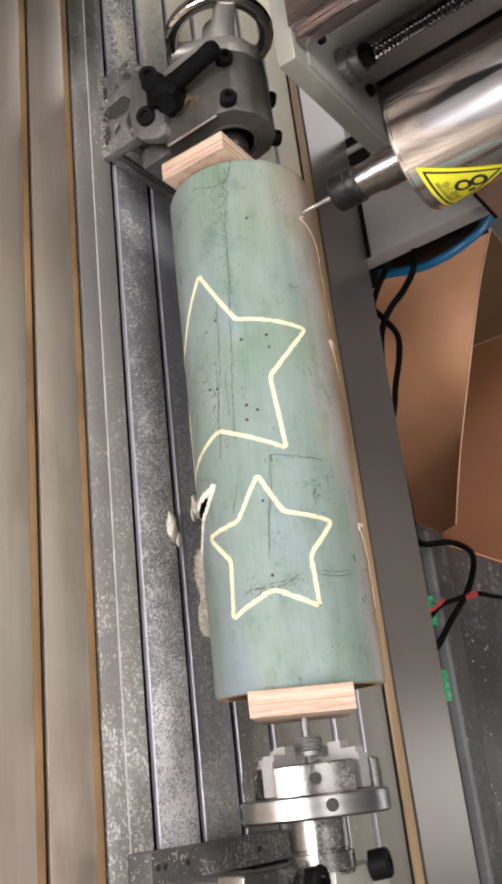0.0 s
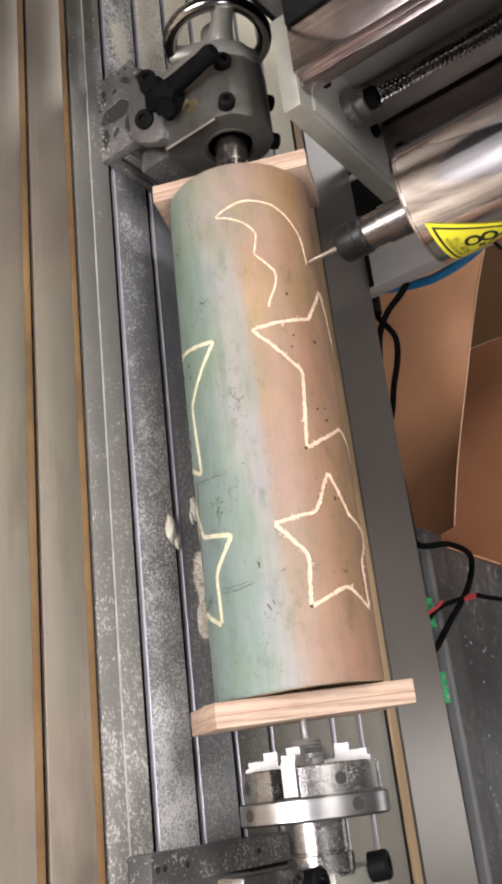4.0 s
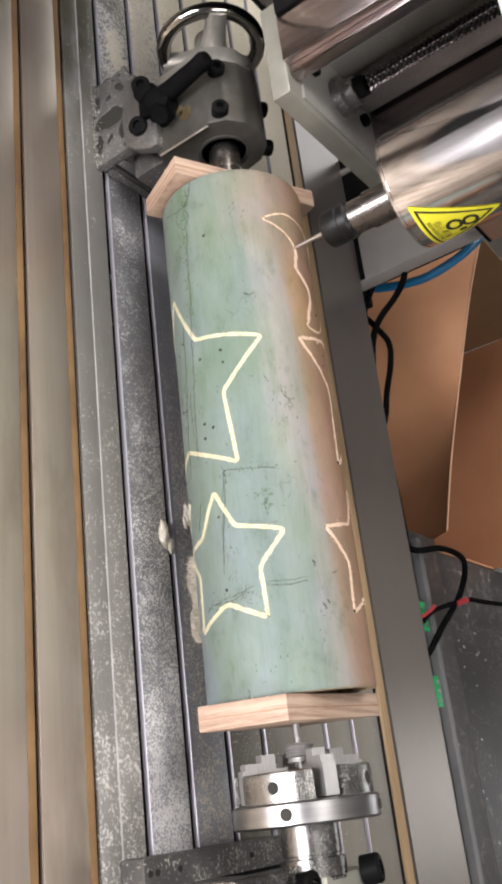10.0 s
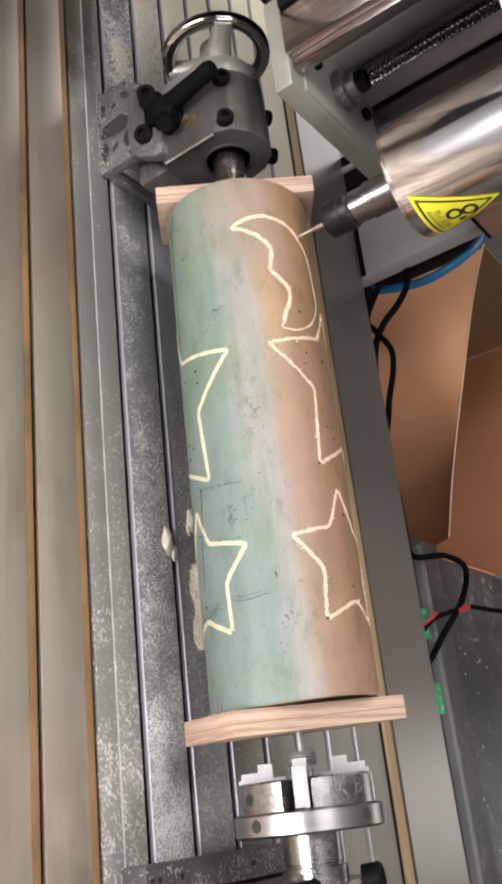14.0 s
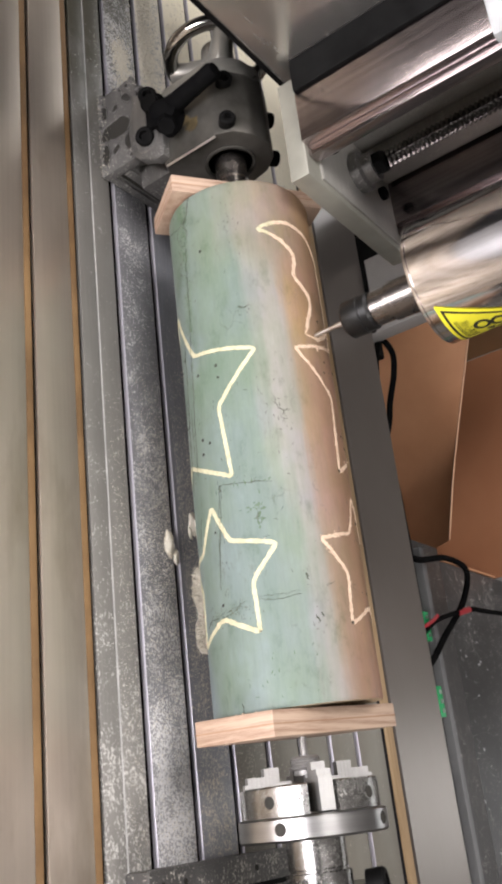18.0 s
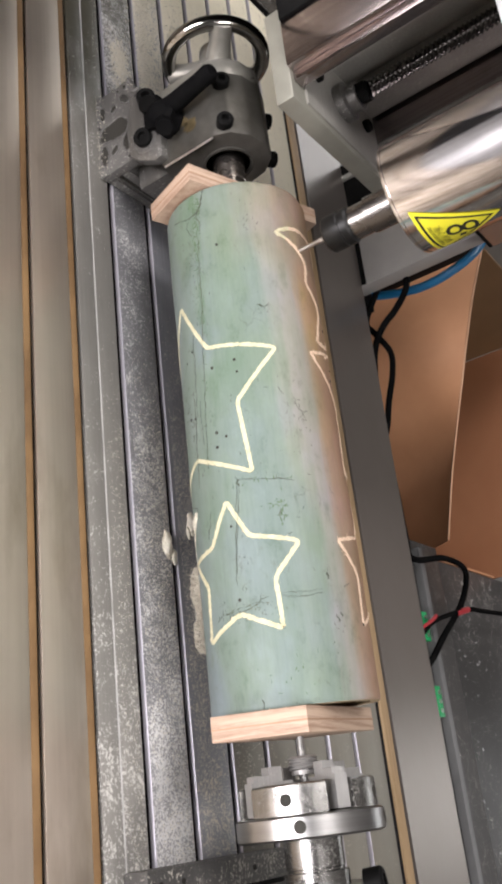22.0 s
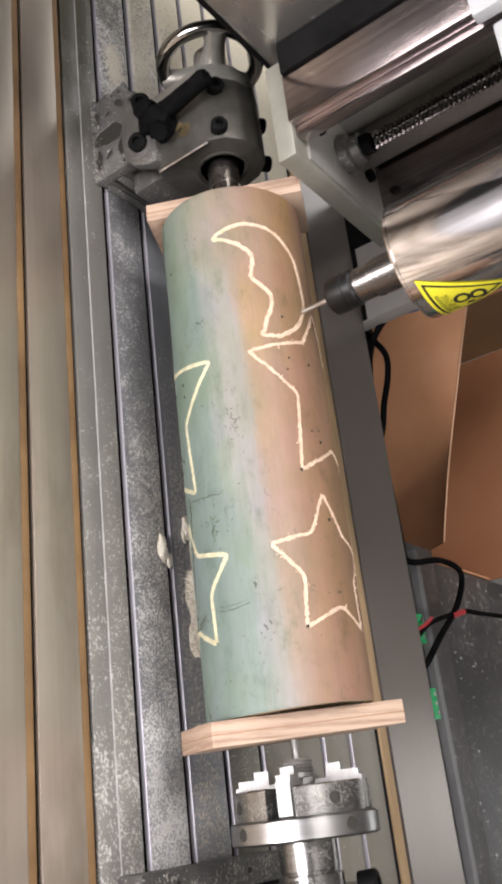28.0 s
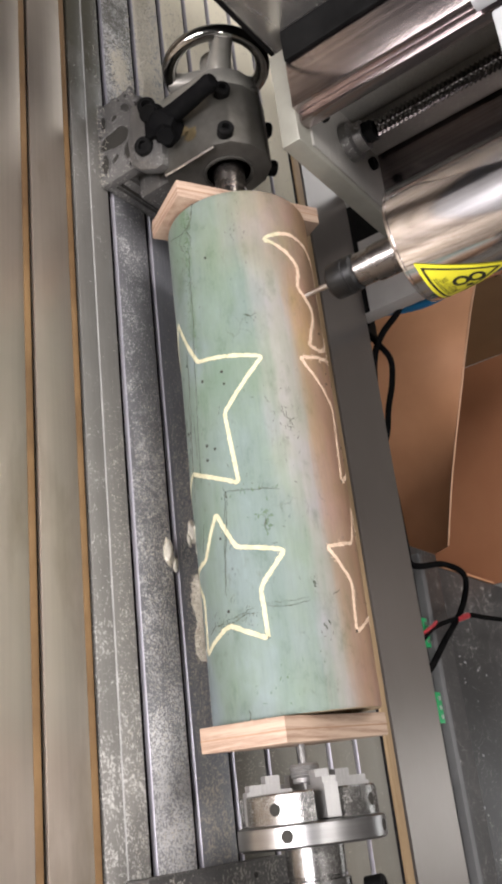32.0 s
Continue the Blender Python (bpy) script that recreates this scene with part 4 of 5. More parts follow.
def chuck():
    ck = thing("lathe_chuck", (0, 0, AXIS), "round steel four-jaw chuck sprinkled with sawdust", "chuck")
    part("flange", lathe((0.2785, 0, AXIS), (1, 0, AXIS), [(0, 0), (0, 0.0468), (0.0014, 0.049), (0.0130, 0.049), (0.0145, 0.0472), (0.0145, 0)], 72), M_FLANGE, ck, "bright steel chuck flange")
    for q in range(4):
        # one quarter of the body, between two jaw ways
        am = radians(q * 90 + 7.5)
        a0, a1 = am - radians(33), am + radians(33)
        bm = bmesh.new()
        rows = []
        for x, r0, r1 in ((0.2600, 0.012, 0.0445), (0.2612, 0.012, 0.0457), (0.2783, 0.012, 0.0457)):
            rows.append([[bm.verts.new((x, r * -math.cos(a), AXIS + r * math.sin(a))) for a in (a0 + (a1 - a0) * k / 14 for k in range(15))] for r in (r0, r1)])
        for k in range(14):
            for u, v in zip(rows, rows[1:]):
                bm.faces.new((u[1][k], u[1][k + 1], v[1][k + 1], v[1][k]))
            bm.faces.new((rows[0][0][k], rows[0][0][k + 1], rows[0][1][k + 1], rows[0][1][k]))
        for k in (0, 14):
            for u, v in zip(rows, rows[1:]):
                bm.faces.new((u[0][k], u[1][k], v[1][k], v[0][k]))
        bmesh.ops.recalc_face_normals(bm, faces=bm.faces)
        part("body_sector", bm, M_CHUCK, ck)
        d = Vector((0, -math.cos(am), math.sin(am)))
        o = Vector((0.2695, 0, AXIS))
        hole = part("key_hole", lathe(o + d * 0.044, o + d, [(0, 0), (0, 0.0038), (0.0018, 0.0038), (0.0020, 0.0034), (0.0020, 0)], 20), M_PIT, ck, "dark chuck key hole")
        aj = radians(q * 90 + 56)
        d = Vector((0, -math.cos(aj), math.sin(aj)))
        t = Vector((0, math.sin(aj), math.cos(aj)))
        bm = bmesh.new()
        for r0, r1, x0, x1, w in ((0.012, 0.0435, 0.2570, 0.2775, 0.0046), (0.020, 0.0415, 0.2530, 0.2570, 0.0046), (0.020, 0.030, 0.2480, 0.2530, 0.0046)):
            vs = [bm.verts.new(Vector((x, 0, AXIS)) + d * r + t * s) for x in (x0, x1) for r in (r0, r1) for s in (-w, w)]
            for f in ((0, 1, 3, 2), (4, 6, 7, 5), (0, 2, 6, 4), (1, 5, 7, 3), (0, 4, 5, 1), (2, 3, 7, 6)):
                bm.faces.new([vs[k] for k in f])
        bmesh.ops.recalc_face_normals(bm, faces=bm.faces)
        part("jaw", bm, M_JAW, ck, "dull stepped chuck jaw")
        af = radians(q * 90 + 17)
        d = Vector((0, -math.cos(af), math.sin(af)))
        o = Vector((0.2855, 0, AXIS))
        part("flange_hole", lathe(o + d * 0.047, o + d, [(0, 0), (0, 0.0040), (0.0020, 0.0040), (0.0023, 0.0036), (0.0023, 0)], 20), M_PIT, ck, "dark round hole in the flange rim")
    part("centre_screw", lathe((0.2300, 0, AXIS), (1, 0, AXIS), [(0, 0), (0, 0.0024), (0.030, 0.0024), (0.031, 0)], 16), M_JAW, ck, "thin dull steel screw in the chuck centre")
    bm = lathe((0.2425, 0, AXIS), (1, 0, AXIS), [(0, 0), (0, 0.0085)] + [(0.0006 + 0.0011 * k, 0.0104 if k % 2 else 0.0090) for k in range(8)] + [(0.0092, 0.0085), (0.012, 0.0085), (0.012, 0)], 24)
    part("screw_nut", bm, M_JAW, ck, "ribbed steel nut on the screw")
    return ck


CHUCK = chuck()

# ---- the bamboo ----
BAMBOO = thing("bamboo_tube", (0, 0, AXIS), "weathered green and tan bamboo tube with cut star outlines", "bamboo tube")
T_A, T_B = -0.187, 0.2155


def on_tube(x, deg, r):
    a = radians(deg)
    return Vector((x, -r * math.cos(a), AXIS + r * math.sin(a)))


def wobble(x, deg):
    a = radians(deg)
    return 0.0006 * noise.noise(Vector((x * 9, math.cos(a) * 1.6, math.sin(a) * 1.6)))


def star_points(cx, cdeg, r, inner=0.42, tilt=0.0):
    out = []
    for k in range(10):
        a, q = radians(36 * k + tilt), r if k % 2 == 0 else r * inner
        out.append((cx - q * math.cos(a), cdeg + math.degrees(q * math.sin(a) / R)))
    return out


def inside(p, poly):
    hit = False
    for (x0, y0), (x1, y1) in zip(poly, poly[1:] + poly[:1]):
        if (y0 > p[1]) != (y1 > p[1]) and p[0] < (x1 - x0) * (p[1] - y0) / (y1 - y0) + x0:
            hit = not hit
    return hit


GAP = [(0.0725, -41.5), (0.081, -48.5), (0.093, -62), (0.118, -79), (0.124, -112), (0.092, -118), (0.078, -104), (0.0775, -72)]


def end_at(u, d):
    """A place along the culm, u from 0 to 1; the near end is sawn a little askew."""
    x = T_A + (T_B - T_A) * u
    return x + u ** 8 * 0.0025 * (math.cos(radians(d - 22)) - 1)


def bamboo_shell():
    n, k = 216, 180
    gap = GAP
    outer, inner = bmesh.new(), bmesh.new()
    for bm, rad in ((outer, R), (inner, R - 0.008)):
        ring = [[bm.verts.new(on_tube(end_at(i / k, d), d, rad + wobble(end_at(i / k, d), d) - (0.0008 if i in (0, k) else 0))) for d in (360.0 * j / n for j in range(n))] for i in range(k + 1)]
        for i in range(k):
            for j in range(n):
                x, d = T_A + (T_B - T_A) * (i + 0.5) / k, 360.0 * (j + 0.5) / n
                if inside((x, d - 360 if d > 180 else d), gap):
                    continue
                q = (j + 1) % n
                bm.faces.new((ring[i][j], ring[i][q], ring[i + 1][q], ring[i + 1][j]))
        bmesh.ops.recalc_face_normals(bm, faces=bm.faces)
        part("skin" if bm is outer else "inner_wall", bm, M_SKIN if rad == R else M_INNER, BAMBOO)
    for u in (0, 1):
        bm = bmesh.new()
        a = [bm.verts.new(on_tube(end_at(u, 360.0 * j / n), 360.0 * j / n, R - 0.0010)) for j in range(n)]
        b = [bm.verts.new(on_tube(end_at(u, 360.0 * j / n), 360.0 * j / n, R - 0.008)) for j in range(n)]
        for j in range(n):
            q = (j + 1) % n
            bm.faces.new((a[j], a[q], b[q], b[j]))
        part("cut_end", bm, M_INNER, BAMBOO)


bamboo_shell()


def ribbon(path, width, lift=0.00012, closed=False, seed=0, step=0.0018, broken=False, ragged=0.10):
    """A shallow cut with a slightly raised, uneven burr: it follows a path of (x, degrees) on the bamboo."""
    rng = random.Random(seed)
    pts = [Vector((x, radians(d) * R)) for x, d in path]
    if closed:
        pts.append(pts[0])
    line = []
    for a, b in zip(pts, pts[1:]):
        m = max(1, int((b - a).length / step))
        line += [a + (b - a) * (k / m) for k in range(m)]
    line.append(pts[-1])
    bm, rows, n = bmesh.new(), [], len(line)
    for k, p in enumerate(line):
        a, b = line[(k - 1) % (n - 1) if closed else max(k - 1, 0)], line[(k + 1) % (n - 1) if closed else min(k + 1, n - 1)]
        d = (b - a).normalized()
        s = Vector((-d.y, d.x))
        row = []
        w = width
        if broken:
            w *= max(0.06, 0.55 + 1.3 * noise.noise(Vector((k * 0.45, seed * 7.1, 0)))) * min(1.0, 0.2 + 0.4 * min(k, n - 1 - k))
        for u, z in ((-0.5, -0.0006), (-0.43, 0.00016), (-0.25, 0.0), (0.25, 0.0), (0.43, 0.00016), (0.5, -0.0006)):
            j = rng.uniform(-ragged, ragged) if abs(u) > 0.3 else 0
            q = p + s * w * (u + j)
            deg = math.degrees(q.y / R)
            row.append(bm.verts.new(on_tube(q.x, deg, R + wobble(q.x, deg) + lift + z + rng.uniform(0, 0.00012))))
        rows.append(row)
    for a, b in zip(rows, rows[1:]):
        for j in range(len(a) - 1):
            bm.faces.new((a[j], a[j + 1], b[j + 1], b[j]))
    bmesh.ops.recalc_face_normals(bm, faces=bm.faces)
    return bm


def rounded(poly, cut=0.0034):
    """The corners of a closed figure on the bamboo, turned by the round cutter."""
    out = []
    for k, q in enumerate(poly):
        p, a, b = (Vector((x, radians(d) * R)) for x, d in (q, poly[k - 1], poly[(k + 1) % len(poly)]))
        p0, p2 = p + (a - p).normalized() * cut, p + (b - p).normalized() * cut
        for t in (0, 0.25, 0.5, 0.75, 1):
            w = p0 * (1 - t) ** 2 + p * 2 * t * (1 - t) + p2 * t * t
            out.append((w.x, math.degrees(w.y / R)))
    return out


def star_outline(name, path, mat, width, label, seed):
    part(name, ribbon(rounded(path), width, closed=True, seed=seed, step=0.0012, ragged=0.27 if mat is M_CUT_TAN else 0.13), mat, BAMBOO, label, smooth=50)


STAR_A = [(-0.0955, -36), (-0.0476, -9), (-0.0378, 42.5), (0.0019, 10.3), (0.0568, 15.4), (0.0339, -31.7), (0.060, -86), (0.006, -76), (-0.030, -112), (-0.049, -67)]
STAR_B = [(0.0735, -6.5), (0.1015, 7.7), (0.1093, 41), (0.1325, 22), (0.1666, 23.5), (0.1526, -4.6), (0.1663, -35.4), (0.1278, -32.6), (0.1065, -52.4), (0.1027, -23.4)]
STAR_C = [(-0.0384, 72.2), (-0.0501, 118), (-0.0834, 140), (-0.047, 156), (-0.038, 205), (0.002, 172), (0.056, 180), (0.034, 137), (0.055, 100.3), (-0.0041, 105.7)]
STAR_D = [(0.1078, 71), (0.1013, 100.7), (0.0713, 114.3), (0.1009, 131), (0.110, 160), (0.132, 140), (0.1655, 141), (0.1515, 117), (0.1654, 88), (0.1309, 90.9)]
part("torn_edge", ribbon(GAP, 0.0046, 0.0003, closed=True, seed=9, step=0.0011, ragged=0.30), M_PULP, BAMBOO, "pale torn rim of the broken-out opening", smooth=50)
star_outline("star_cut", STAR_A, M_CUT, 0.0034, "pale star outline cut through the green skin", 1)
star_outline("star_cut", STAR_B, M_CUT, 0.0034, "small pale star outline cut through the green skin", 2)
star_outline("star_cut", STAR_C, M_CUT_TAN, 0.0025, "pinkish star outline cut through the tan skin", 3)
star_outline("star_cut", STAR_D, M_CUT_TAN, 0.0025, "small pinkish star outline cut through the tan skin", 4)


def shavings():
    """Fuzzy curls left standing along the cuts."""
    rng = random.Random(33)
    bm = bmesh.new()
    for poly, n in ((STAR_C, 190), (STAR_D, 130), (STAR_B, 40)):
        for k in range(n):
            i, u = rng.randrange(len(poly)), rng.random()
            (x0, d0), (x1, d1) = poly[i], poly[(i + 1) % len(poly)]
            p = on_tube(x0 + (x1 - x0) * u + rng.gauss(0, 0.0011), d0 + (d1 - d0) * u + rng.gauss(0, 1.1), R + 0.0003)
            shard(bm, rng, p, rng.uniform(0.0003, 0.0009), rng.uniform(1, 2.5))
    curls = part("shaving_fuzz", bm, M_CUT_TAN, BAMBOO, "pale fuzzy shavings along the cuts", smooth=0)
    tagged(curls, "pale fuzzy shavings along the cuts", kind="stuff")


shavings()


def pits():
    for x, d in ((-0.0302, -6.3), (-0.0314, 11.6), (-0.0213, 12.5), (0.0211, -8.1), (0.0261, -0.7), (0.0321, -8.9), (0.0921, -4.7), (0.1433, -4.2), (-0.1321, 8.2),
                 (-0.0337, 102.4), (-0.0241, 100.1), (-0.0321, 121.6), (0.0237, 114.0), (0.022, 121.6), (0.031, 121.6), (-0.0686, 101.7), (0.0904, 117.8), (0.1418, 117.5), (-0.052, -25), (-0.046, -34), (0.002, -29), (0.0, -36), (0.0548, 99.8), (0.1648, 88.3), (0.1660, 23.4)):
        a, b = on_tube(x, d, R - 0.002), on_tube(x, d, R + wobble(x, d) + 0.0003)
        part("pit", rod(a, b, 0.0008 + 0.0005 * abs(math.sin(x * 900 + d)), 9), M_PIT, BAMBOO, "small dark drilled pit")


pits()


MOSSY = {(0.087, 31), (0.083, 29), (-0.172, -4), (-0.155, -8), (-0.115, -10), (-0.05, -14), (0.0635, 22), (0.19, 28)}


def mould_flecks():
    """Small dark flecks and short scratches in the weathered skin, in a few clusters."""
    rng = random.Random(21)
    mould, moss = bmesh.new(), bmesh.new()
    for cx, cd, sx, sd, n in ((0.087, 31, 0.006, 1.3, 50), (0.083, 29, 0.0015, 4, 22), (-0.172, -4, 0.008, 1.2, 50), (-0.155, -8, 0.014, 1.6, 60), (-0.115, -10, 0.026, 1.8, 60), (-0.05, -14, 0.04, 2.0, 50), (0.0635, 22, 0.0008, 11, 30), (0.15, -3, 0.0025, 14, 70), (-0.15, 34, 0.02, 6, 40), (0.19, 28, 0.012, 14, 30),
                              (0.018, -30, 0.030, 8, 90), (-0.02, -38, 0.025, 9, 60), (0.152, -12, 0.004, 6, 26), (0.012, 56, 0.010, 5, 34), (-0.15, -14, 0.020, 8, 40), (-0.11, -10, 0.028, 4, 50), (0.163, 61, 0.004, 3, 9),
                              (0.03, 22, 0.03, 9, 24), (0.11, 0, 0.02, 3, 26), (-0.072, 37, 0.003, 3, 16), (0.133, 57, 0.004, 2, 5), (0.0, 120, 0.06, 14, 70), (0.12, 120, 0.03, 14, 50), (-0.1, -70, 0.05, 18, 70), (0.1, 50, 0.05, 8, 30), (0.05, -70, 0.04, 14, 60)):
        bm = moss if (cx, cd) in MOSSY else mould
        for k in range(int(n * 0.65)):
            x, d = rng.gauss(cx, sx), rng.gauss(cd, sd)
            if not T_A + 0.004 < x < T_B - 0.004 or inside((x, d), GAP):
                continue
            long, wide, turn = rng.uniform(0.0003, 0.0022), rng.uniform(0.00018, 0.00042), rng.choice((0, 0, 0.3, -0.4, 1.4))
            vs = []
            for u, w in ((-1, 0), (-0.2, 1), (1, 0.2), (0.3, -1)):
                q = Vector((u * long, w * wide))
                px, py = x + q.x * math.cos(turn) - q.y * math.sin(turn), math.degrees((q.x * math.sin(turn) + q.y * math.cos(turn)) / R) + d
                vs.append(bm.verts.new(on_tube(px, py, R + wobble(px, py) + 0.00006)))
            bm.faces.new(vs)
    for bm, mat, name, label in ((mould, M_CRACK, "mould_speckle", "small dark flecks of mould and scratches"), (moss, M_MOSS, "moss_speckle", "small dark green flecks of moss")):
        bmesh.ops.recalc_face_normals(bm, faces=bm.faces)
        tagged(part(name, bm, mat, BAMBOO, label, smooth=0), label, kind="stuff")


mould_flecks()
CRACKS = (
    (0.0013, [(-0.186, 1.5), (-0.179, -0.5), (-0.174, -1.3), (-0.169, -4.5), (-0.164, -7.4)]), (0.0009, [(-0.164, -7.4), (-0.158, -4.0), (-0.1531, -4.3)]), (0.0008, [(-0.170, -3.5), (-0.166, -12), (-0.169, -22), (-0.1725, -33)]),
    (0.0007, [(-0.166, -12), (-0.160, -17), (-0.1485, -12.8)]), (0.0006, [(-0.0646, -21.6), (-0.0369, -23.3), (-0.0145, -24.9), (0.0214, -30.1)]), (0.0005, [(-0.0086, -20.8), (0.0265, -21.6)]),
    (0.0012, [(-0.0745, 34), (-0.0727, 36), (-0.0738, 43)]), (0.0007, [(0.0625, 2), (0.0610, 9), (0.0630, 22), (0.0656, 42)]), (0.0009, [(0.056, 2.8), (0.0617, 4.0), (0.066, 5.5)]),
    (0.0006, [(0.0617, 4.0), (0.075, 1.5), (0.090, -0.6), (0.110, -2.5), (0.1333, -5.1)]), (0.0006, [(0.0660, 5.0), (0.078, 2.6), (0.101, -1.2), (0.125, -4.0)]),
    (0.0006, [(0.1497, -8), (0.1470, 6), (0.1450, 16)]), (0.0006, [(0.1515, -6), (0.1490, 8), (0.1475, 15)]), (0.0006, [(0.154, -26.6), (0.1502, -17.7), (0.1532, 0.6)]),
    (0.0005, [(0.1427, 22), (0.1440, 36), (0.1430, 52)]), (0.0005, [(0.1455, 24), (0.1470, 38), (0.1448, 54)]), (0.0010, [(0.131, 57), (0.1334, 57.8), (0.136, 58.5)]), (0.0012, [(0.160, 60), (0.1626, 62.3), (0.1655, 61)]), (0.0010, [(0.158, 64), (0.1610, 65.5)]),
    (0.0007, [(-0.060, -12), (-0.03, -14), (0.01, -17), (0.045, -19)]), (0.0008, [(-0.11, -9), (-0.085, -10), (-0.05, -13)]), (0.0007, [(-0.02, -28), (0.01, -29), (0.055, -33)]), (0.0006, [(-0.15, -7), (-0.125, -8.5), (-0.10, -9.5)]), (0.0010, [(-0.013, -36), (-0.007, -37.5)]), (0.0009, [(0.013, -33), (0.019, -35)]), (0.0009, [(0.083, 31), (0.0925, 30)]),
    (0.0010, [(0.2095, 4.4), (0.2148, 5.2)]), (0.0005, [(0.077, -21.6), (0.0961, -25.7)]), (0.0009, [(-0.0002, -34.4), (0.0061, -29.8)]), (0.0008, [(-0.0082, -42.6), (-0.0073, -36.4)]),
    (0.0005, [(0.0587, -63.6), (0.0677, -40.9), (0.0721, -37.9)]), (0.0005, [(0.006, 50), (0.0139, 56.5), (0.011, 62)]), (0.0004, [(0.0139, 56.5), (0.020, 59)]), (0.0005, [(-0.006, 40), (0.000, 44)]), (0.0007, [(0.1407, 70.8), (0.1375, 76.7)]))


def cracks():
    for k, (w, path) in enumerate(CRACKS):
        pts = smooth_path([Vector((x, d, 0)) for x, d in path], 6)
        rng = random.Random(40 + k)
        jag = [(p.x + rng.uniform(-0.0007, 0.0007), p.y + rng.uniform(-0.8, 0.8)) for p in pts]
        part("crack", ribbon(jag, w * 1.05, 0.00003, seed=k, step=0.0012, broken=True), M_CRACK, BAMBOO, "fine dark crack in the skin", smooth=50)


cracks()


def end_board(x0, x1, long_half, wide_half, deg, label, lean=0.0):
    a = radians(deg)
    way = Vector((-math.cos(radians(35)), math.sin(radians(35))))

    def leaned(bm):
        for v in bm.verts:
            v.co.x += lean * way.dot(Vector((v.co.y, v.co.z - AXIS)))
        return bm

    d, t = Vector((-math.cos(a), math.sin(a))), Vector((math.sin(a), math.cos(a)))
    c = Vector((0, AXIS))
    pts = [c + d * long_half * u + t * wide_half * v for u, v in ((1, 1), (1, -1), (-1, -1), (-1, 1))]
    board = part("end_board", leaned(prism([tuple(p) for p in pts], x0, x1, "x", 0.0008)), M_PINE, BAMBOO, label)
    m = x0 + (x1 - x0) * 0.52
    pts = [c + d * (long_half + 0.0002) * u + t * (wide_half + 0.0002) * v for u, v in ((1, 1), (1, -1), (-1, -1), (-1, 1))]
    part("glue_line", leaned(prism([tuple(p) for p in pts], m - 0.0004, m + 0.0004, "x")), M_GLUE, board, "dark glue line between two layers")
    rng = random.Random(int(x1 * 1e4))
    for k in range(6):
        e = c + d * (long_half - rng.uniform(0, 0.002)) * rng.choice((1, -1)) + t * wide_half * rng.uniform(-1, 1)
        bm = bmesh.new()
        shard(bm, rng, (rng.choice((x0, x1)), e.x, e.y), rng.uniform(0.0004, 0.0008), rng.uniform(1.2, 2))
        part("splinter", leaned(bm), M_CUT_TAN, board, "ragged splinter on the sawn end", smooth=0)


end_board(-0.206, -0.190, 0.0650, 0.0300, -26.2, "sawn pine end board by the tailstock")
end_board(0.2139, 0.2299, 0.0700, 0.0325, 4.5, "sawn pine end board by the chuck", 0.045)

# ---- the crescent that is being cut: pieces of it lift clear as the cutter passes ----
TIP_X = -0.0997


def crescent():
    inner = ((9.0, -0.0958, 87.0), (9.25, -0.1025, 81.4), (9.5, -0.1085, 82.2), (10.0, -0.1210, 83.6), (10.5, -0.1308, 75.8), (11.0, -0.1372, 64.5), (11.5, -0.1410, 55.8))
    pas = sorted([(t, TIP_X + 0.003 + x, 87.0 - d) for t, x, d in TRAVEL if 7.3 < t < 18.75 and not 8.9 < t < 11.7] + list(inner))
    pas = [Vector(q) for q in pas]
    first = Vector((7.25, TIP_X + 0.043, 86.5))
    line = smooth_path([first] + pas + [Vector((18.8, first.y, first.z))], 8)
    made = []
    for k in range(0, len(line) - 2, 2):
        seg = line[k:k + 3]
        t = seg[1].x
        path = [(p.y, p.z) for p in seg]
        thin = part("thin_cut", ribbon(path, 0.0015, 0.00006, seed=k, step=0.0008, ragged=0.2), M_SCORE, BAMBOO, "thin scored line of the crescent", smooth=50)
        wide = part("wide_cut", ribbon(path, 0.0033, 0.00014, seed=100 + k, step=0.0008, ragged=0.26), M_CUT_TAN if path[0][1] > 66 else M_CUT, BAMBOO, "freshly cut crescent groove", smooth=50)
        mid = math.radians(path[1][1])
        out = Vector((0, -math.cos(mid), math.sin(mid)))
        made.append((thin, t - 11.55, out))
        made.append((wide, t, out))
    return made


CRESCENT = crescent()

# ---- gantry: moves along the bed ----
GANTRY = thing("gantry", (0, 0, 0), "grey metal gantry with vertical slide, on the side beam", "gantry")


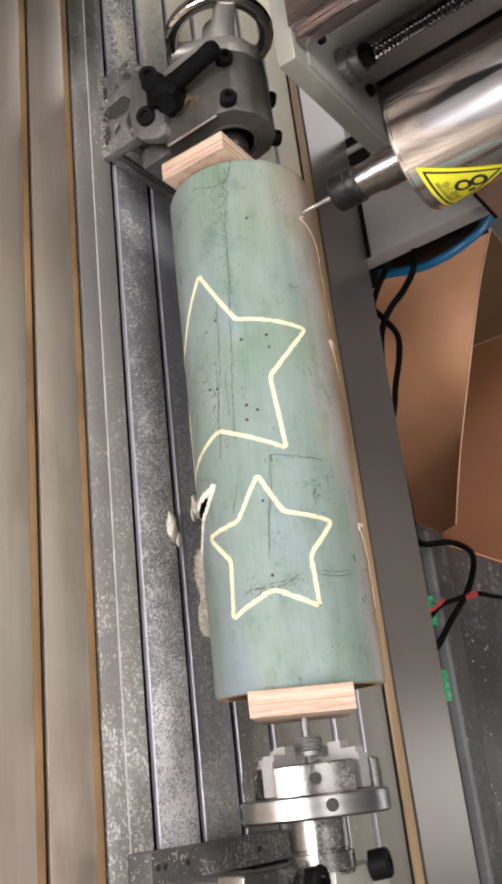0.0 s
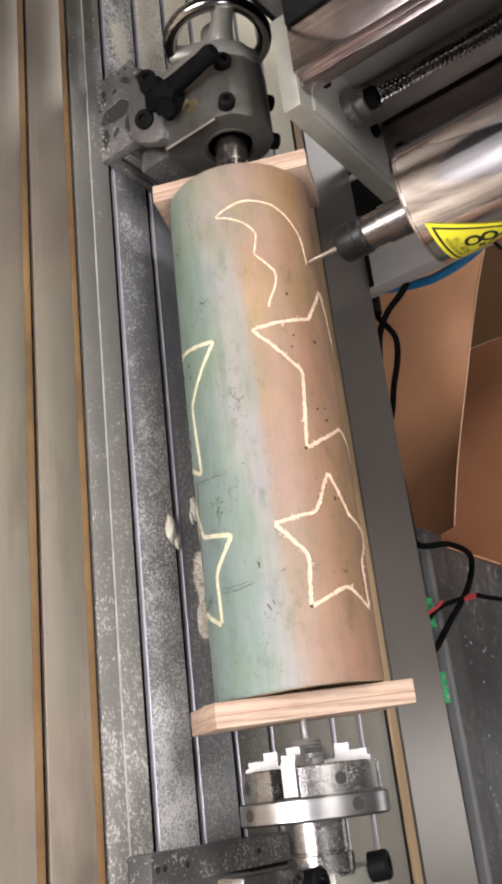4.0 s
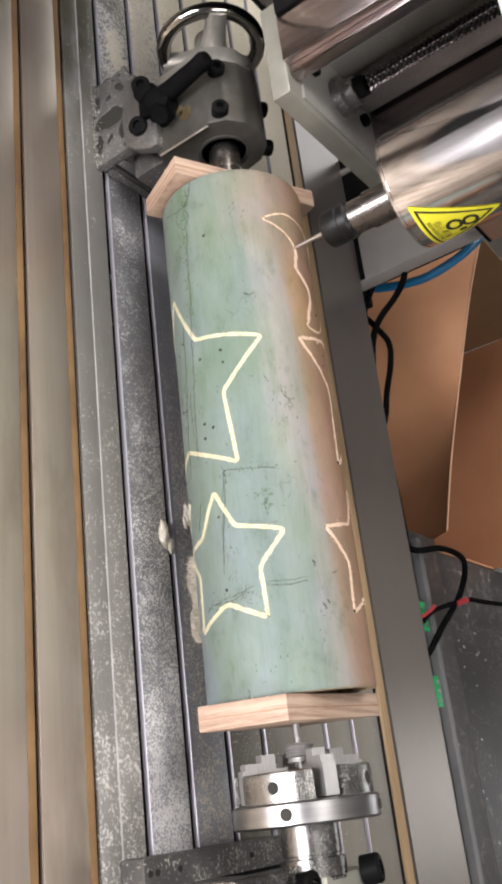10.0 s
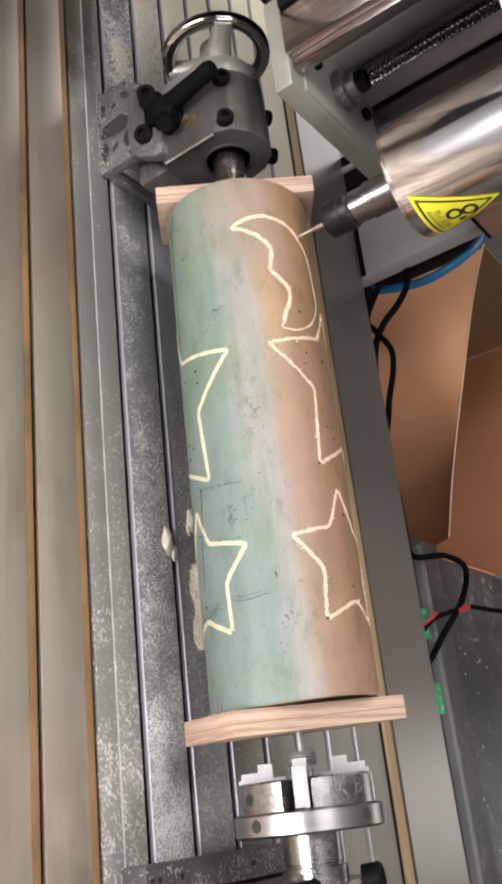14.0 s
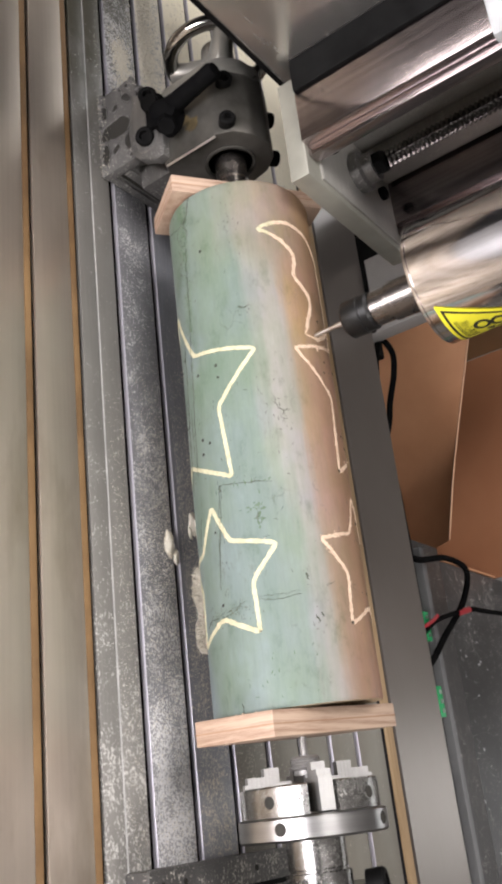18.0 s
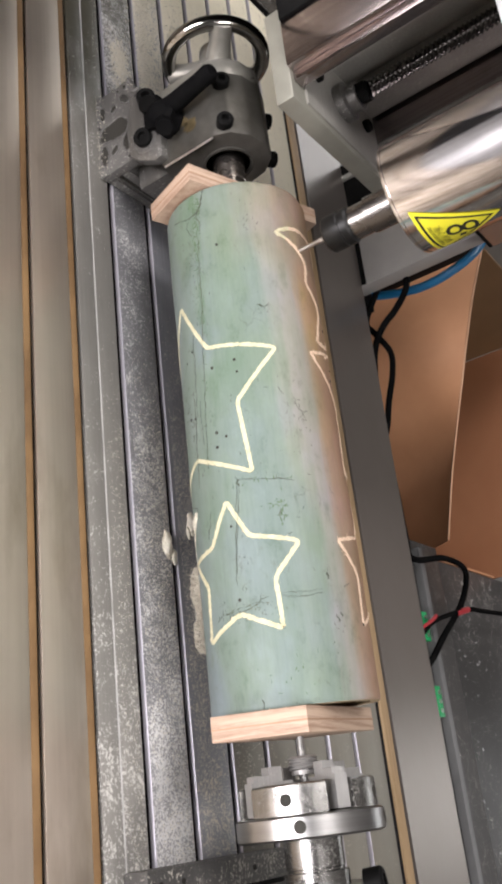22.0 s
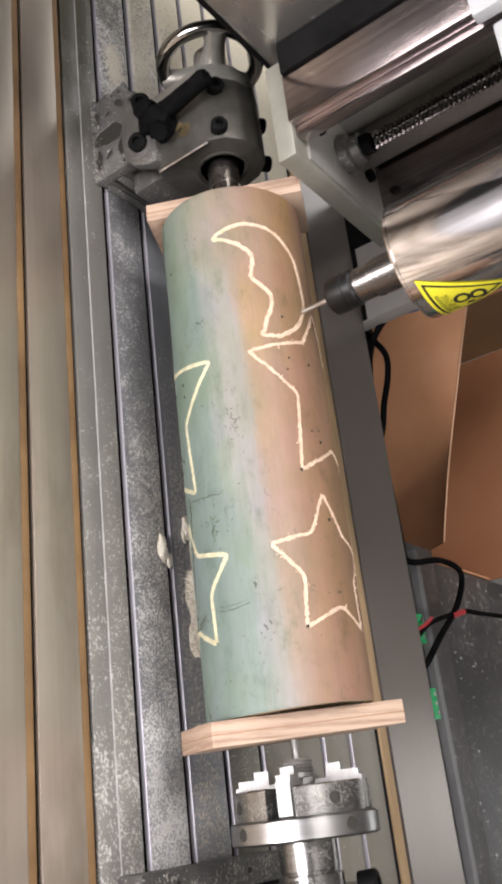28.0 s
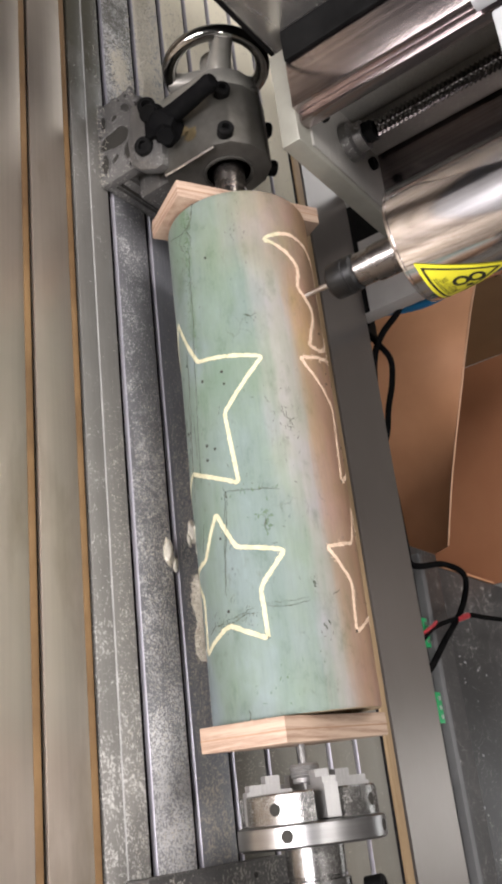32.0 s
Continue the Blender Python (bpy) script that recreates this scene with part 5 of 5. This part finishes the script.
def gantry():
    g = GANTRY
    part("far_leg", box(-0.467, -0.352, 0.4725, 0.50, -0.01, 0.62, 0.002), M_PANEL, g, "warm grey painted gantry leg")
    part("saddle", box(-0.58, -0.34, 0.4735, 0.53, -0.16, -0.012, 0.003), M_BLACK, g, "black steel saddle under the leg")
    # black block added in place of the dark opening beside the leg
    part("opening_block", box(-0.56, -0.4675, 0.4735, 0.505, -0.012, 0.30, 0.002), M_BLACK, g, "black block for the dark opening beside the leg")
    part("cover_rail", rod((-0.535, 0.4728, -0.01), (-0.535, 0.4728, 0.20), 0.005, 12), M_DARK_STEEL, g, "dull steel rod")
    # black strip stands for the shade in the gap under the leg
    part("leg_gap_strip", box(-0.4665, -0.353, 0.4712, 0.4724, -0.009, 0.009), M_BLACK, g, "black strip for the shaded gap between beam and leg")
    part("saddle_roller", rod((-0.50, 0.4720, -0.02), (-0.50, 0.500, -0.02), 0.010, 20), M_DARK_STEEL, g)
    # unseen depth is added at the back, to shade the bed below
    part("cross_beam", box(-0.60, -0.323, -0.56, 0.472, 0.19, 0.36, 0.004), M_COVER, g, "grey aluminium cross beam")
    # added black plate, out of view: darkens what the bed reflects
    part("reflection_damper", box(-0.599, -0.324, -0.559, 0.471, 0.1862, 0.1898), M_BLACK, g, "unseen black plate to darken reflections in the bed")
    # out of view; made wide to keep window light off the far bed
    part("unseen_near_leg", box(-0.80, -0.352, -0.59, -0.562, -0.2, 0.62, 0.002), M_GREY_PAINT, g)
    # housing of the vertical slide
    part("bottom_plate", box(-0.311, -0.2165, -0.032, 0.135, 0.190, 0.2065, 0.0012), M_ALU, g, "thick aluminium bottom plate")
    part("back_plate", box(-0.311, -0.298, -0.032, 0.135, 0.2067, 0.62, 0.001), M_DARK_STEEL, g)
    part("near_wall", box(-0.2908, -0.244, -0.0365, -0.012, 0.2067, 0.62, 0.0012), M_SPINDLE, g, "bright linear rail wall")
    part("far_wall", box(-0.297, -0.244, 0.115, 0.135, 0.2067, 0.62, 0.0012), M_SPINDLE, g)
    # black strip paints the shaded gap between slide and cross beam
    part("slide_gap_shade", box(-0.3222, -0.2912, -0.0385, -0.0325, 0.2075, 0.62), M_BLACK, g, "black strip for the shade between slide and cross beam")
    part("inner_floor", box(-0.297, -0.222, -0.0118, 0.1148, 0.2066, 0.2085), M_DARK_STEEL, g, "dark oily floor of the slide housing")
    part("inner_panel", box(-0.2975, -0.285, 0.0, 0.035, 0.2087, 0.6, 0.001), M_DARK_STEEL, g)
    part("inner_panel", box(-0.2975, -0.285, 0.072, 0.112, 0.2087, 0.6, 0.001), M_DARK_STEEL, g)
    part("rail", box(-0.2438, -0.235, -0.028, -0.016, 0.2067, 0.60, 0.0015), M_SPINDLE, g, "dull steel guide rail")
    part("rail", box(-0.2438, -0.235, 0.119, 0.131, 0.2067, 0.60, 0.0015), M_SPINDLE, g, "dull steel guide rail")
    # ball screw with its thread
    cx, cy = -0.262, 0.052
    part("bearing", lathe((cx, cy, 0.2067), (cx, cy, 1), [(0, 0), (0, 0.0175), (0.010, 0.0175), (0.012, 0.013), (0.020, 0.013), (0.020, 0)], 32), M_TAIL, g)
    part("lock_nut", rod((cx, cy, 0.2265), (cx, cy, 0.236), 0.0100, 6), M_BLACK, g)
    bm, n = bmesh.new(), 12
    rings, z = [], 0.236
    while z < 0.60:
        k = len(rings)
        r = 0.0078 if k % 2 else 0.0060
        rings.append([bm.verts.new((cx + r * math.cos(2 * math.pi * j / n), cy + r * math.sin(2 * math.pi * j / n), z + 0.0021 * j / n)) for j in range(n)])
        z += 0.0021
    for a, b in zip(rings, rings[1:]):
        for j in range(n):
            i = (j + 1) % n
            bm.faces.new((a[j], a[i], b[i], b[j]))
    bmesh.ops.recalc_face_normals(bm, faces=bm.faces)
    part("ball_screw", bm, M_SCREW, g, "dark oily threaded ball screw", smooth=25)
    for y in (0.01, 0.095):
        socket_bolt("bolt", (-0.265, y, 0.2067), (0, 0, 1), 0.006, 0.007, g)
    return g


gantry()

# ---- spindle on its carriage ----
SPINDLE = thing("spindle", (TIP_X, -0.003, 0.1744), "polished steel router spindle with a yellow warning label", "spindle")


def spindle():
    s = SPINDLE
    ax = Vector((TIP_X, -0.003, 0))

    def p(z):
        return ax + Vector((0, 0, z))

    part("cutter", lathe(p(0.1724), p(1), [(0, 0), (0.0003, 0.0008), (0.003, 0.0014), (0.010, 0.0017), (0.020, 0.0017), (0.021, 0.0022), (0.034, 0.0022), (0.034, 0)], 16), M_STEEL, s, "slim steel engraving cutter")
    part("collet_nut", lathe(p(0.203), p(1), [(0, 0), (0, 0.006), (0.0003, 0.0118), (0.0022, 0.0140), (0.003, 0.0144), (0.015, 0.0144), (0.0155, 0.0138), (0.0165, 0.0138), (0.017, 0.0144), (0.022, 0.0142), (0.024, 0.0126), (0.024, 0)], 28), M_GUNMETAL, s, "dark gunmetal collet nut")
    part("nose", lathe(p(0.2272), p(1), [(0, 0), (0, 0.0122), (0.0008, 0.0128), (0.014, 0.0128), (0.0145, 0.0143), (0.046, 0.0143), (0.046, 0)], 40), M_QUILL, s, "bright turned spindle nose")
    part("body", lathe(p(0.272), p(1), [(0, 0), (0, 0.0432), (0.0006, 0.0440), (0.0010, 0.0442), (0.33, 0.0442), (0.33, 0)], 96), M_TURNED, s)
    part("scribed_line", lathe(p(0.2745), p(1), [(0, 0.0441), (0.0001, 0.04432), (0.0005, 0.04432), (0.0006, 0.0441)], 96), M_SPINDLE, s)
    # carriage and clamp, high on the slide
    part("carriage", box(-0.232, -0.150, -0.03, 0.133, 0.374, 0.47, 0.003), M_WHITE, s, "white slide carriage block")
    part("carriage_lug", box(-0.285, -0.233, -0.045, -0.0335, 0.366, 0.46, 0.002), M_WHITE, s)
    part("cable_clip", box(-0.292, -0.26, -0.056, -0.0455, 0.372, 0.46, 0.002), M_GREEN, s, "green plastic clip")
    # warning label
    lr = 0.0445

    def on_body(deg, z, lift=0.0):
        a = radians(deg)
        return ax + Vector(((lr + lift) * math.sin(a), -(lr + lift) * math.cos(a), z))

    def patch(poly, lift):
        """A flat figure wrapped on the spindle: points of (arc, height)."""
        bm = bmesh.new()
        cells = 36
        us, vs = [q[0] for q in poly], [q[1] for q in poly]
        f = bm.faces.new([bm.verts.new((u, v, 0)) for u, v in poly])
        bmesh.ops.triangulate(bm, faces=[f])
        for k in range(1, cells):
            u = min(us) + (max(us) - min(us)) * k / cells
            bmesh.ops.bisect_plane(bm, geom=bm.verts[:] + bm.edges[:] + bm.faces[:], plane_co=(u, 0, 0), plane_no=(1, 0, 0))
        for v in bm.verts:
            v.co = on_body(math.degrees(v.co.x / lr), v.co.y, lift)
        bmesh.ops.recalc_face_normals(bm, faces=bm.faces)
        for q in bm.faces:
            if q.normal.dot(q.calc_center_median() - Vector((TIP_X, -0.003, q.calc_center_median().z))) < 0:
                q.normal_flip()
        return bm

    uv = [(radians(49) * lr, 0.2815), (radians(130) * lr, 0.2815), (radians(89.5) * lr, 0.336)]
    c = Vector((sum(q[0] for q in uv) / 3, sum(q[1] for q in uv) / 3))

    def inset(k):
        return [tuple(c + (Vector(q) - c) * k) for q in uv]

    label = part("warning_label", patch(inset(1.0), 0.0002), M_YELLOW, s, "yellow triangular machine warning label")
    o, i = inset(0.86), inset(0.77)
    for k in range(3):
        j = (k + 1) % 3
        part("label_border", patch([o[k], o[j], i[j], i[k]], 0.0004), M_INK, label, "black printed border")
    # cogwheel figure of the warning: two rings
    for du, dv, r in ((-0.0010, -0.0045, 0.0062), (0.0016, 0.0062, 0.0062)):
        for k in range(12):
            a0, a1 = 2 * math.pi * k / 12, 2 * math.pi * (k + 1) / 12
            q = [(c.x + du + rr * math.cos(a), c.y + dv + 0.007 + rr * math.sin(a)) for rr, a in ((r, a0), (r, a1), (r * 0.56, a1), (r * 0.56, a0))]
            part("printed_ring", patch(q, 0.0004), M_INK, label)
    # printed lines at the foot of the label
    curve = bpy.data.curves.new("label_text", "FONT")
    curve.body, curve.size, curve.align_x = "当心机械", 0.0062, "CENTER"
    tmp = new("label_text", curve)
    bpy.context.view_layer.update()
    me = bpy.data.meshes.new_from_object(tmp.evaluated_get(bpy.context.evaluated_depsgraph_get()))
    bpy.data.objects.remove(tmp)
    bm = bmesh.new()
    bm.from_mesh(me)
    for v in bm.verts:
        v.co = on_body(math.degrees((c.x + v.co.x) / lr), c.y - 0.0088 + v.co.y, 0.0004)
    part("label_text", bm, M_INK, label, smooth=0)
    for k in range(2):
        v0 = c.y - 0.0108 - 0.0014 * k
        part("small_print", patch([(c.x - 0.014, v0), (c.x + 0.012, v0), (c.x + 0.012, v0 + 0.0006), (c.x - 0.014, v0 + 0.0006)], 0.0004), M_INK, label)
    part("printed_blot", patch([(c.x + 0.0065, c.y + 0.0035), (c.x + 0.0105, c.y + 0.0015), (c.x + 0.0115, c.y + 0.0060), (c.x + 0.0075, c.y + 0.0085)], 0.0004), M_INK, label)
    return s


spindle()

# ---- hose and cables behind the beam ----
HOSE = single("air_hose", cable([(-0.46, 0.55, -0.20), (-0.438, 0.56, -0.053), (-0.421, 0.56, -0.008), (-0.408, 0.56, 0.046), (-0.41, 0.56, 0.091), (-0.424, 0.56, 0.137), (-0.451, 0.56, 0.168), (-0.52, 0.56, 0.24)], 0.0065), M_BLUE, "thick blue plastic air hose behind the gantry", "hose", at=(-0.44, 0.56, -0.2))
single("cable", cable([(-0.45, 0.5, 0.10), (-0.401, 0.5, 0.062), (-0.369, 0.5, 0.053), (-0.346, 0.5, 0.034), (-0.326, 0.5, 0.008), (-0.298, 0.5, -0.009), (-0.25, 0.5, -0.017), (-0.183, 0.5, -0.019), (-0.063, 0.5, -0.015), (-0.002, 0.505, -0.02), (0.01, 0.54, -0.07)], 0.0045), M_BLACK_PLASTIC, "black rubber cable hanging behind the side beam", "cable", at=(-0.3, 0.5, -0.05), group="machine cables")
single("cable", cable([(-0.45, 0.505, 0.04), (-0.406, 0.505, 0.023), (-0.379, 0.505, 0.002), (-0.346, 0.505, -0.017), (-0.325, 0.508, -0.008), (-0.292, 0.511, 0.008), (-0.258, 0.509, 0.006), (-0.22, 0.509, -0.007), (-0.179, 0.511, -0.02), (-0.1, 0.511, -0.06)], 0.0042), M_BLACK_PLASTIC, "black rubber cable hanging behind the side beam", "cable", at=(-0.3, 0.5, -0.05), group="machine cables")
single("cable", cable([(-0.09, 0.53, -0.07), (-0.07, 0.569, -0.05), (-0.023, 0.584, -0.05), (-0.039, 0.695, -0.05), (-0.03, 0.765, -0.05), (0.022, 0.729, -0.05), (0.079, 0.643, -0.05), (0.12, 0.596, -0.06), (0.13, 0.57, -0.08)], 0.0045), M_BLACK_PLASTIC, "black cable looped over the control board", "cable", at=(0, 0.65, -0.07), group="machine cables")


def wire(points, mat, label, r=0.0026):
    single("wire", cable(points, r, 8), mat, label, "wire", at=(0.05, 0.7, -0.07), group="control wires")


wire([(0.085, 0.575, -0.075), (0.071, 0.590, -0.055), (0.062, 0.61, -0.051), (0.052, 0.63, -0.05)], M_RED, "thin red wire from the green terminal")
wire([(0.092, 0.566, -0.075), (0.079, 0.586, -0.055), (0.058, 0.63, -0.052), (0.034, 0.735, -0.046), (0.026, 0.822, -0.055), (0.016, 1.0, -0.06)], M_BLACK_PLASTIC, "thin black wire from the green terminal", 0.0036)
wire([(0.043, 0.695, -0.0475), (0.038, 0.717, -0.0465), (0.034, 0.735, -0.046)], M_RED, "short red sleeve on the black wire", 0.0046)


def control_board():
    cb = thing("control_board", (0.2, 0.6, -0.12), "dark control board with green terminal blocks beside the machine", "control board")
    part("board", box(-0.07, 0.8, 0.52, 0.745, -0.12, -0.082, 0.001), M_TRAY, cb)
    part("rim", box(-0.055, 0.8, 0.655, 0.668, -0.0818, -0.070, 0.001), M_GREY_PAINT, cb, "grey bent rim")
    for x in (0.045, 0.145):
        t = part("terminal", box(x, x + 0.04, 0.612, 0.627, -0.0822, -0.062, 0.001), M_GREEN, cb, "green screw terminal")
        for k in range(3):
            part("terminal_screw", rod((x + 0.008 + 0.012 * k, 0.6195, -0.0622), (x + 0.008 + 0.012 * k, 0.6195, -0.0605), 0.003, 10), M_STEEL, t)
    return cb


control_board()


def tray():
    tr = thing("metal_tray", (0.35, 1.0, -0.14), "dark sheet-steel tray flecked with pale chips", "tray")
    part("sheet", box(-0.072, 0.9, 0.75, 1.5, -0.14, -0.12, 0.001), M_TRAY, tr)
    part("lip", box(-0.072, 0.9, 0.752, 0.77, -0.1198, -0.104, 0.002), M_GREY_PAINT, tr, "grey bent lip")
    part("stand", box(0.0, 0.85, 0.78, 1.45, -1.0, -0.14), M_GREY_PAINT, tr)
    return tr


tray()


def cardboard_box():
    cb = thing("cardboard_box", (-0.45, 0.9, -1.0), "open brown cardboard box standing behind the machine", "cardboard box")
    top = smooth_path([(-0.538, 0.752, 0.095), (-0.45, 0.752, 0.057), (-0.312, 0.752, 0.009), (-0.185, 0.752, -0.033), (-0.08, 0.752, -0.062)], 8)

    def wall(name, rim, lean, mat, thick=(0, 0.004, 0)):
        """A bent cardboard wall hanging from its rim; lean gives how far its foot stands back at each place."""
        bm, n, t = bmesh.new(), 24, Vector(thick)
        sheets = [[[bm.verts.new(p + o + Vector((0, lean(k / (len(rim) - 1)) * (j / n) ** 0.9, (-1.0 - p.z) * j / n))) for j in range(n + 1)] for k, p in enumerate(rim)] for o in (Vector(), t)]
        for a, b in zip(sheets[0], sheets[0][1:]):
            for j in range(n):
                bm.faces.new((a[j], a[j + 1], b[j + 1], b[j]))
        for a, b in zip(sheets[1], sheets[1][1:]):
            for j in range(n):
                bm.faces.new((a[j], b[j], b[j + 1], a[j + 1]))
        for k in range(len(rim) - 1):
            bm.faces.new((sheets[0][k][0], sheets[0][k + 1][0], sheets[1][k + 1][0], sheets[1][k][0]))
        bmesh.ops.recalc_face_normals(bm, faces=bm.faces)
        part(name, bm, mat, cb, smooth=60)

    wall("front_panel", top, lambda u: -0.22 + 0.66 * max(0.0, min(1.0, (u - 0.35) / 0.4)), M_CARD)
    part("raw_edge", cable([(p.x, p.y, p.z + 0.0006) for p in top[::4]], 0.0015, 8), M_CARD_EDGE, cb, "paler raw edge of the cardboard")
    part("scuff", cable([(-0.385, 0.7505, 0.000), (-0.372, 0.7505, -0.006), (-0.352, 0.7505, -0.012)], 0.0010, 6), M_CARD_EDGE, cb, "pale scuff on the cardboard")
    part("back_panel", box(-0.52, -0.08, 1.1, 1.104, -1.0, 0.02), M_CARD_INNER, cb, "reddish inner back panel with shade in its colour")
    part("side_panel", prism([(0.757, -1.0), (1.099, -1.0), (1.099, -0.13), (0.757, -0.13)], -0.084, -0.080, "x"), M_CARD, cb)
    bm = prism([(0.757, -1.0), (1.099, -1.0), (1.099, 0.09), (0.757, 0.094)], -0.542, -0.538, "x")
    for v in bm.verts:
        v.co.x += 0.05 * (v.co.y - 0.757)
    part("side_panel", bm, M_CARD_SHADE, cb, "dark inner side panel with shade in its colour")
    return cb


cardboard_box()


# ---- sawdust and chips on the bed ----
def sawdust():
    rng = random.Random(5)
    bm = bmesh.new()
    nx, ny = 110, 16
    grid = []
    for i in range(nx + 1):
        x = 0.078 + 0.072 * i / nx
        mid = 0.0485 - 0.035 * (x - 0.08) + 0.002 * noise.noise(Vector((x * 38, 5, 0)))
        half = max(0.0025, 0.0068 + 0.0050 * noise.noise(Vector((x * 55, 1, 7)))) * min(1, 0.25 + i / 12, 0.25 + (nx - i) / 12)
        lump = max(0.15, 0.75 + 0.9 * noise.noise(Vector((x * 60, 0, 3))))
        row = []
        for j in range(ny + 1):
            u = 2 * j / ny - 1
            h = 0.0052 * lump * (1 - u * u) * (1 + 0.7 * noise.noise(Vector((x * 260, u * 2.3, 2))) + 0.4 * noise.noise(Vector((x * 800, u * 6, 2)))) - 0.0002
            row.append(bm.verts.new((x, mid + u * half * (1 + 0.25 * noise.noise(Vector((x * 500, u, 0)))), h)))
        grid.append(row)
    for a, b in zip(grid, grid[1:]):
        for j in range(ny):
            bm.faces.new((a[j], b[j], b[j + 1], a[j + 1]))
    for k in range(1300):
        row = rng.choice(grid)
        v = rng.choice(row).co
        shard(bm, rng, (v.x + rng.gauss(0, 0.001), v.y + rng.gauss(0, 0.0018), max(0, v.z - 0.0003)), rng.uniform(0.0003, 0.0011), rng.uniform(1, 2.2))
    single("sawdust_pile", bm, M_DUST, "ridge of pale sawdust on the bed under the bamboo", "sawdust", kind="stuff", smooth=0)
    bm = bmesh.new()
    for k in range(240):
        shard(bm, rng, (rng.uniform(-0.06, 0.6), rng.uniform(0.78, 1.3), -0.1198), rng.choice((0.0006, 0.001, 0.0016, 0.0026)), rng.uniform(1, 1.8))
    single("tray_chips", bm, M_WHITE, "white chips scattered over the steel tray", "chips", kind="stuff", smooth=0)
    bm = bmesh.new()
    for k in range(30000):
        u = rng.random()
        if u < 0.35:
            x, y = rng.gauss(0.06, 0.09), rng.gauss(0.03, 0.035)
        elif u < 0.6:
            x, y = rng.gauss(-0.5, 0.09), rng.uniform(-0.04, 0.3)
        else:
            x, y = 0.32 - 0.35 * rng.random() ** 1.5, rng.gauss(0.03, 0.06)
        if not (-0.8 < x < 0.3 or y < -0.06) or not -0.05 < y < 0.3 or x > 0.5:
            continue
        if abs((y - SLOT0 + PITCH / 2) % PITCH - PITCH / 2) < 0.006 or abs(y + 0.0536) < 0.002:
            continue
        s = rng.choice((0.0002, 0.0003, 0.0004, 0.0006))
        m = Matrix.Translation((x, y, 0.0001)) @ Euler((0, 0, rng.uniform(0, 6))).to_matrix().to_4x4() @ Matrix.Diagonal((s * rng.uniform(1, 1.7), s, s * 0.5, 1))
        v = [bm.verts.new(m @ Vector(q)) for q in ((1, 0, 0), (-0.5, 0.9, 0), (-0.5, -0.9, 0), (0, 0, 1))]
        for f in ((0, 3, 1), (1, 3, 2), (2, 3, 0)):
            bm.faces.new([v[i] for i in f])
    single("sawdust", bm, M_FINE_DUST, "fine pale sawdust scattered over the bed", "sawdust", kind="stuff", smooth=0)
    bm = bmesh.new()
    for cx, cy, sx, sy, n in ((-0.447, -0.0015, 0.012, 0.006, 900), (-0.430, 0.000, 0.025, 0.009, 400), (-0.505, 0.036, 0.030, 0.008, 1500), (-0.57, 0.042, 0.035, 0.009, 900), (-0.43, 0.045, 0.025, 0.008, 500), (-0.52, 0.098, 0.05, 0.010, 700)):
        for k in range(n):
            x, y = rng.gauss(cx, sx), rng.gauss(cy, sy)
            if abs((y - SLOT0 + PITCH / 2) % PITCH - PITCH / 2) < 0.006:
                continue
            shard(bm, rng, (x, y, 0.0), rng.uniform(0.0005, 0.0016), rng.uniform(1, 1.8))
    single("sawdust_drift", bm, M_FINE_DUST, "drift of cream sawdust behind the tailstock", "sawdust", kind="stuff", smooth=0)
    for x, y, s in ((0.062, 0.0140, 0.0095), (0.0725, 0.0215, 0.0050), (0.040, 0.0470, 0.0085), (0.048, 0.0430, 0.0045)):
        bm = bmesh.new()
        bmesh.ops.create_icosphere(bm, subdivisions=3, radius=s)
        for v in bm.verts:
            v.co = Vector((v.co.x * 1.2, v.co.y * 0.55, max(-0.0003, v.co.z * 0.4))) * (1 + 0.45 * noise.noise(v.co * 160 + Vector((x * 90, 0, 0))) + 0.25 * noise.noise(v.co * 600))
            v.co += Vector((x, y, 0.0004))
        single("wood_chip", bm, M_DUST, "pale splinter of wood lying on the bed", "wood chip", at=(x, y, 0), group="chips on the bed", smooth=60)


sawdust()


# ---- what moves ----
PLUNGE = [(0, 0.0026), (7.0, 0.0026), (7.3, -0.0004), (18.6, -0.0004), (18.85, -0.0022), (30.1, -0.0022), (30.4, -0.0044), (32.0, -0.0044)]


def plunge(t):
    for (a, p), (b, q) in zip(PLUNGE, PLUNGE[1:]):
        if t <= b:
            return p + (q - p) * (t - a) / (b - a)
    return PLUNGE[-1][1]


def motions():
    walk(GANTRY, [(t, pose(x * U, 0, 0)) for t, x, d in TRAVEL])
    # the hose is drawn along by the gantry, half as far
    hx = HOSE.location.copy()
    walk(HOSE, [(t, pose(hx.x + 0.5 * (x + 0.053) * U, hx.y, hx.z)) for t, x, d in TRAVEL])
    sp = SPINDLE.location.copy()
    ts = sorted([t for t, x, d in TRAVEL] + [7.25, 18.8, 30.3])
    rows = []
    for t in ts:
        for (a, xa, da), (b, xb, db) in zip(TRAVEL, TRAVEL[1:]):
            if a <= t <= b:
                x = xa + (xb - xa) * (t - a) / (b - a)
                break
        rows.append((t, pose(sp.x + x * U, sp.y, sp.z + plunge(t) * U)))
    walk(SPINDLE, rows)
    for ob in (BAMBOO, CHUCK):
        c = ob.location.copy()
        walk(ob, [(t, pose(c.x, c.y, c.z, -d, 0, 0)) for t, x, d in TRAVEL])
    for ob, t, out in CRESCENT:
        down = pose(*(-out * 0.0016 * U))
        if t <= 0.15:
            continue
        walk(ob, [(0, down), (t - 0.1, down), (t + 0.05, pose(0, 0, 0)), (32.0, pose(0, 0, 0))])


motions()
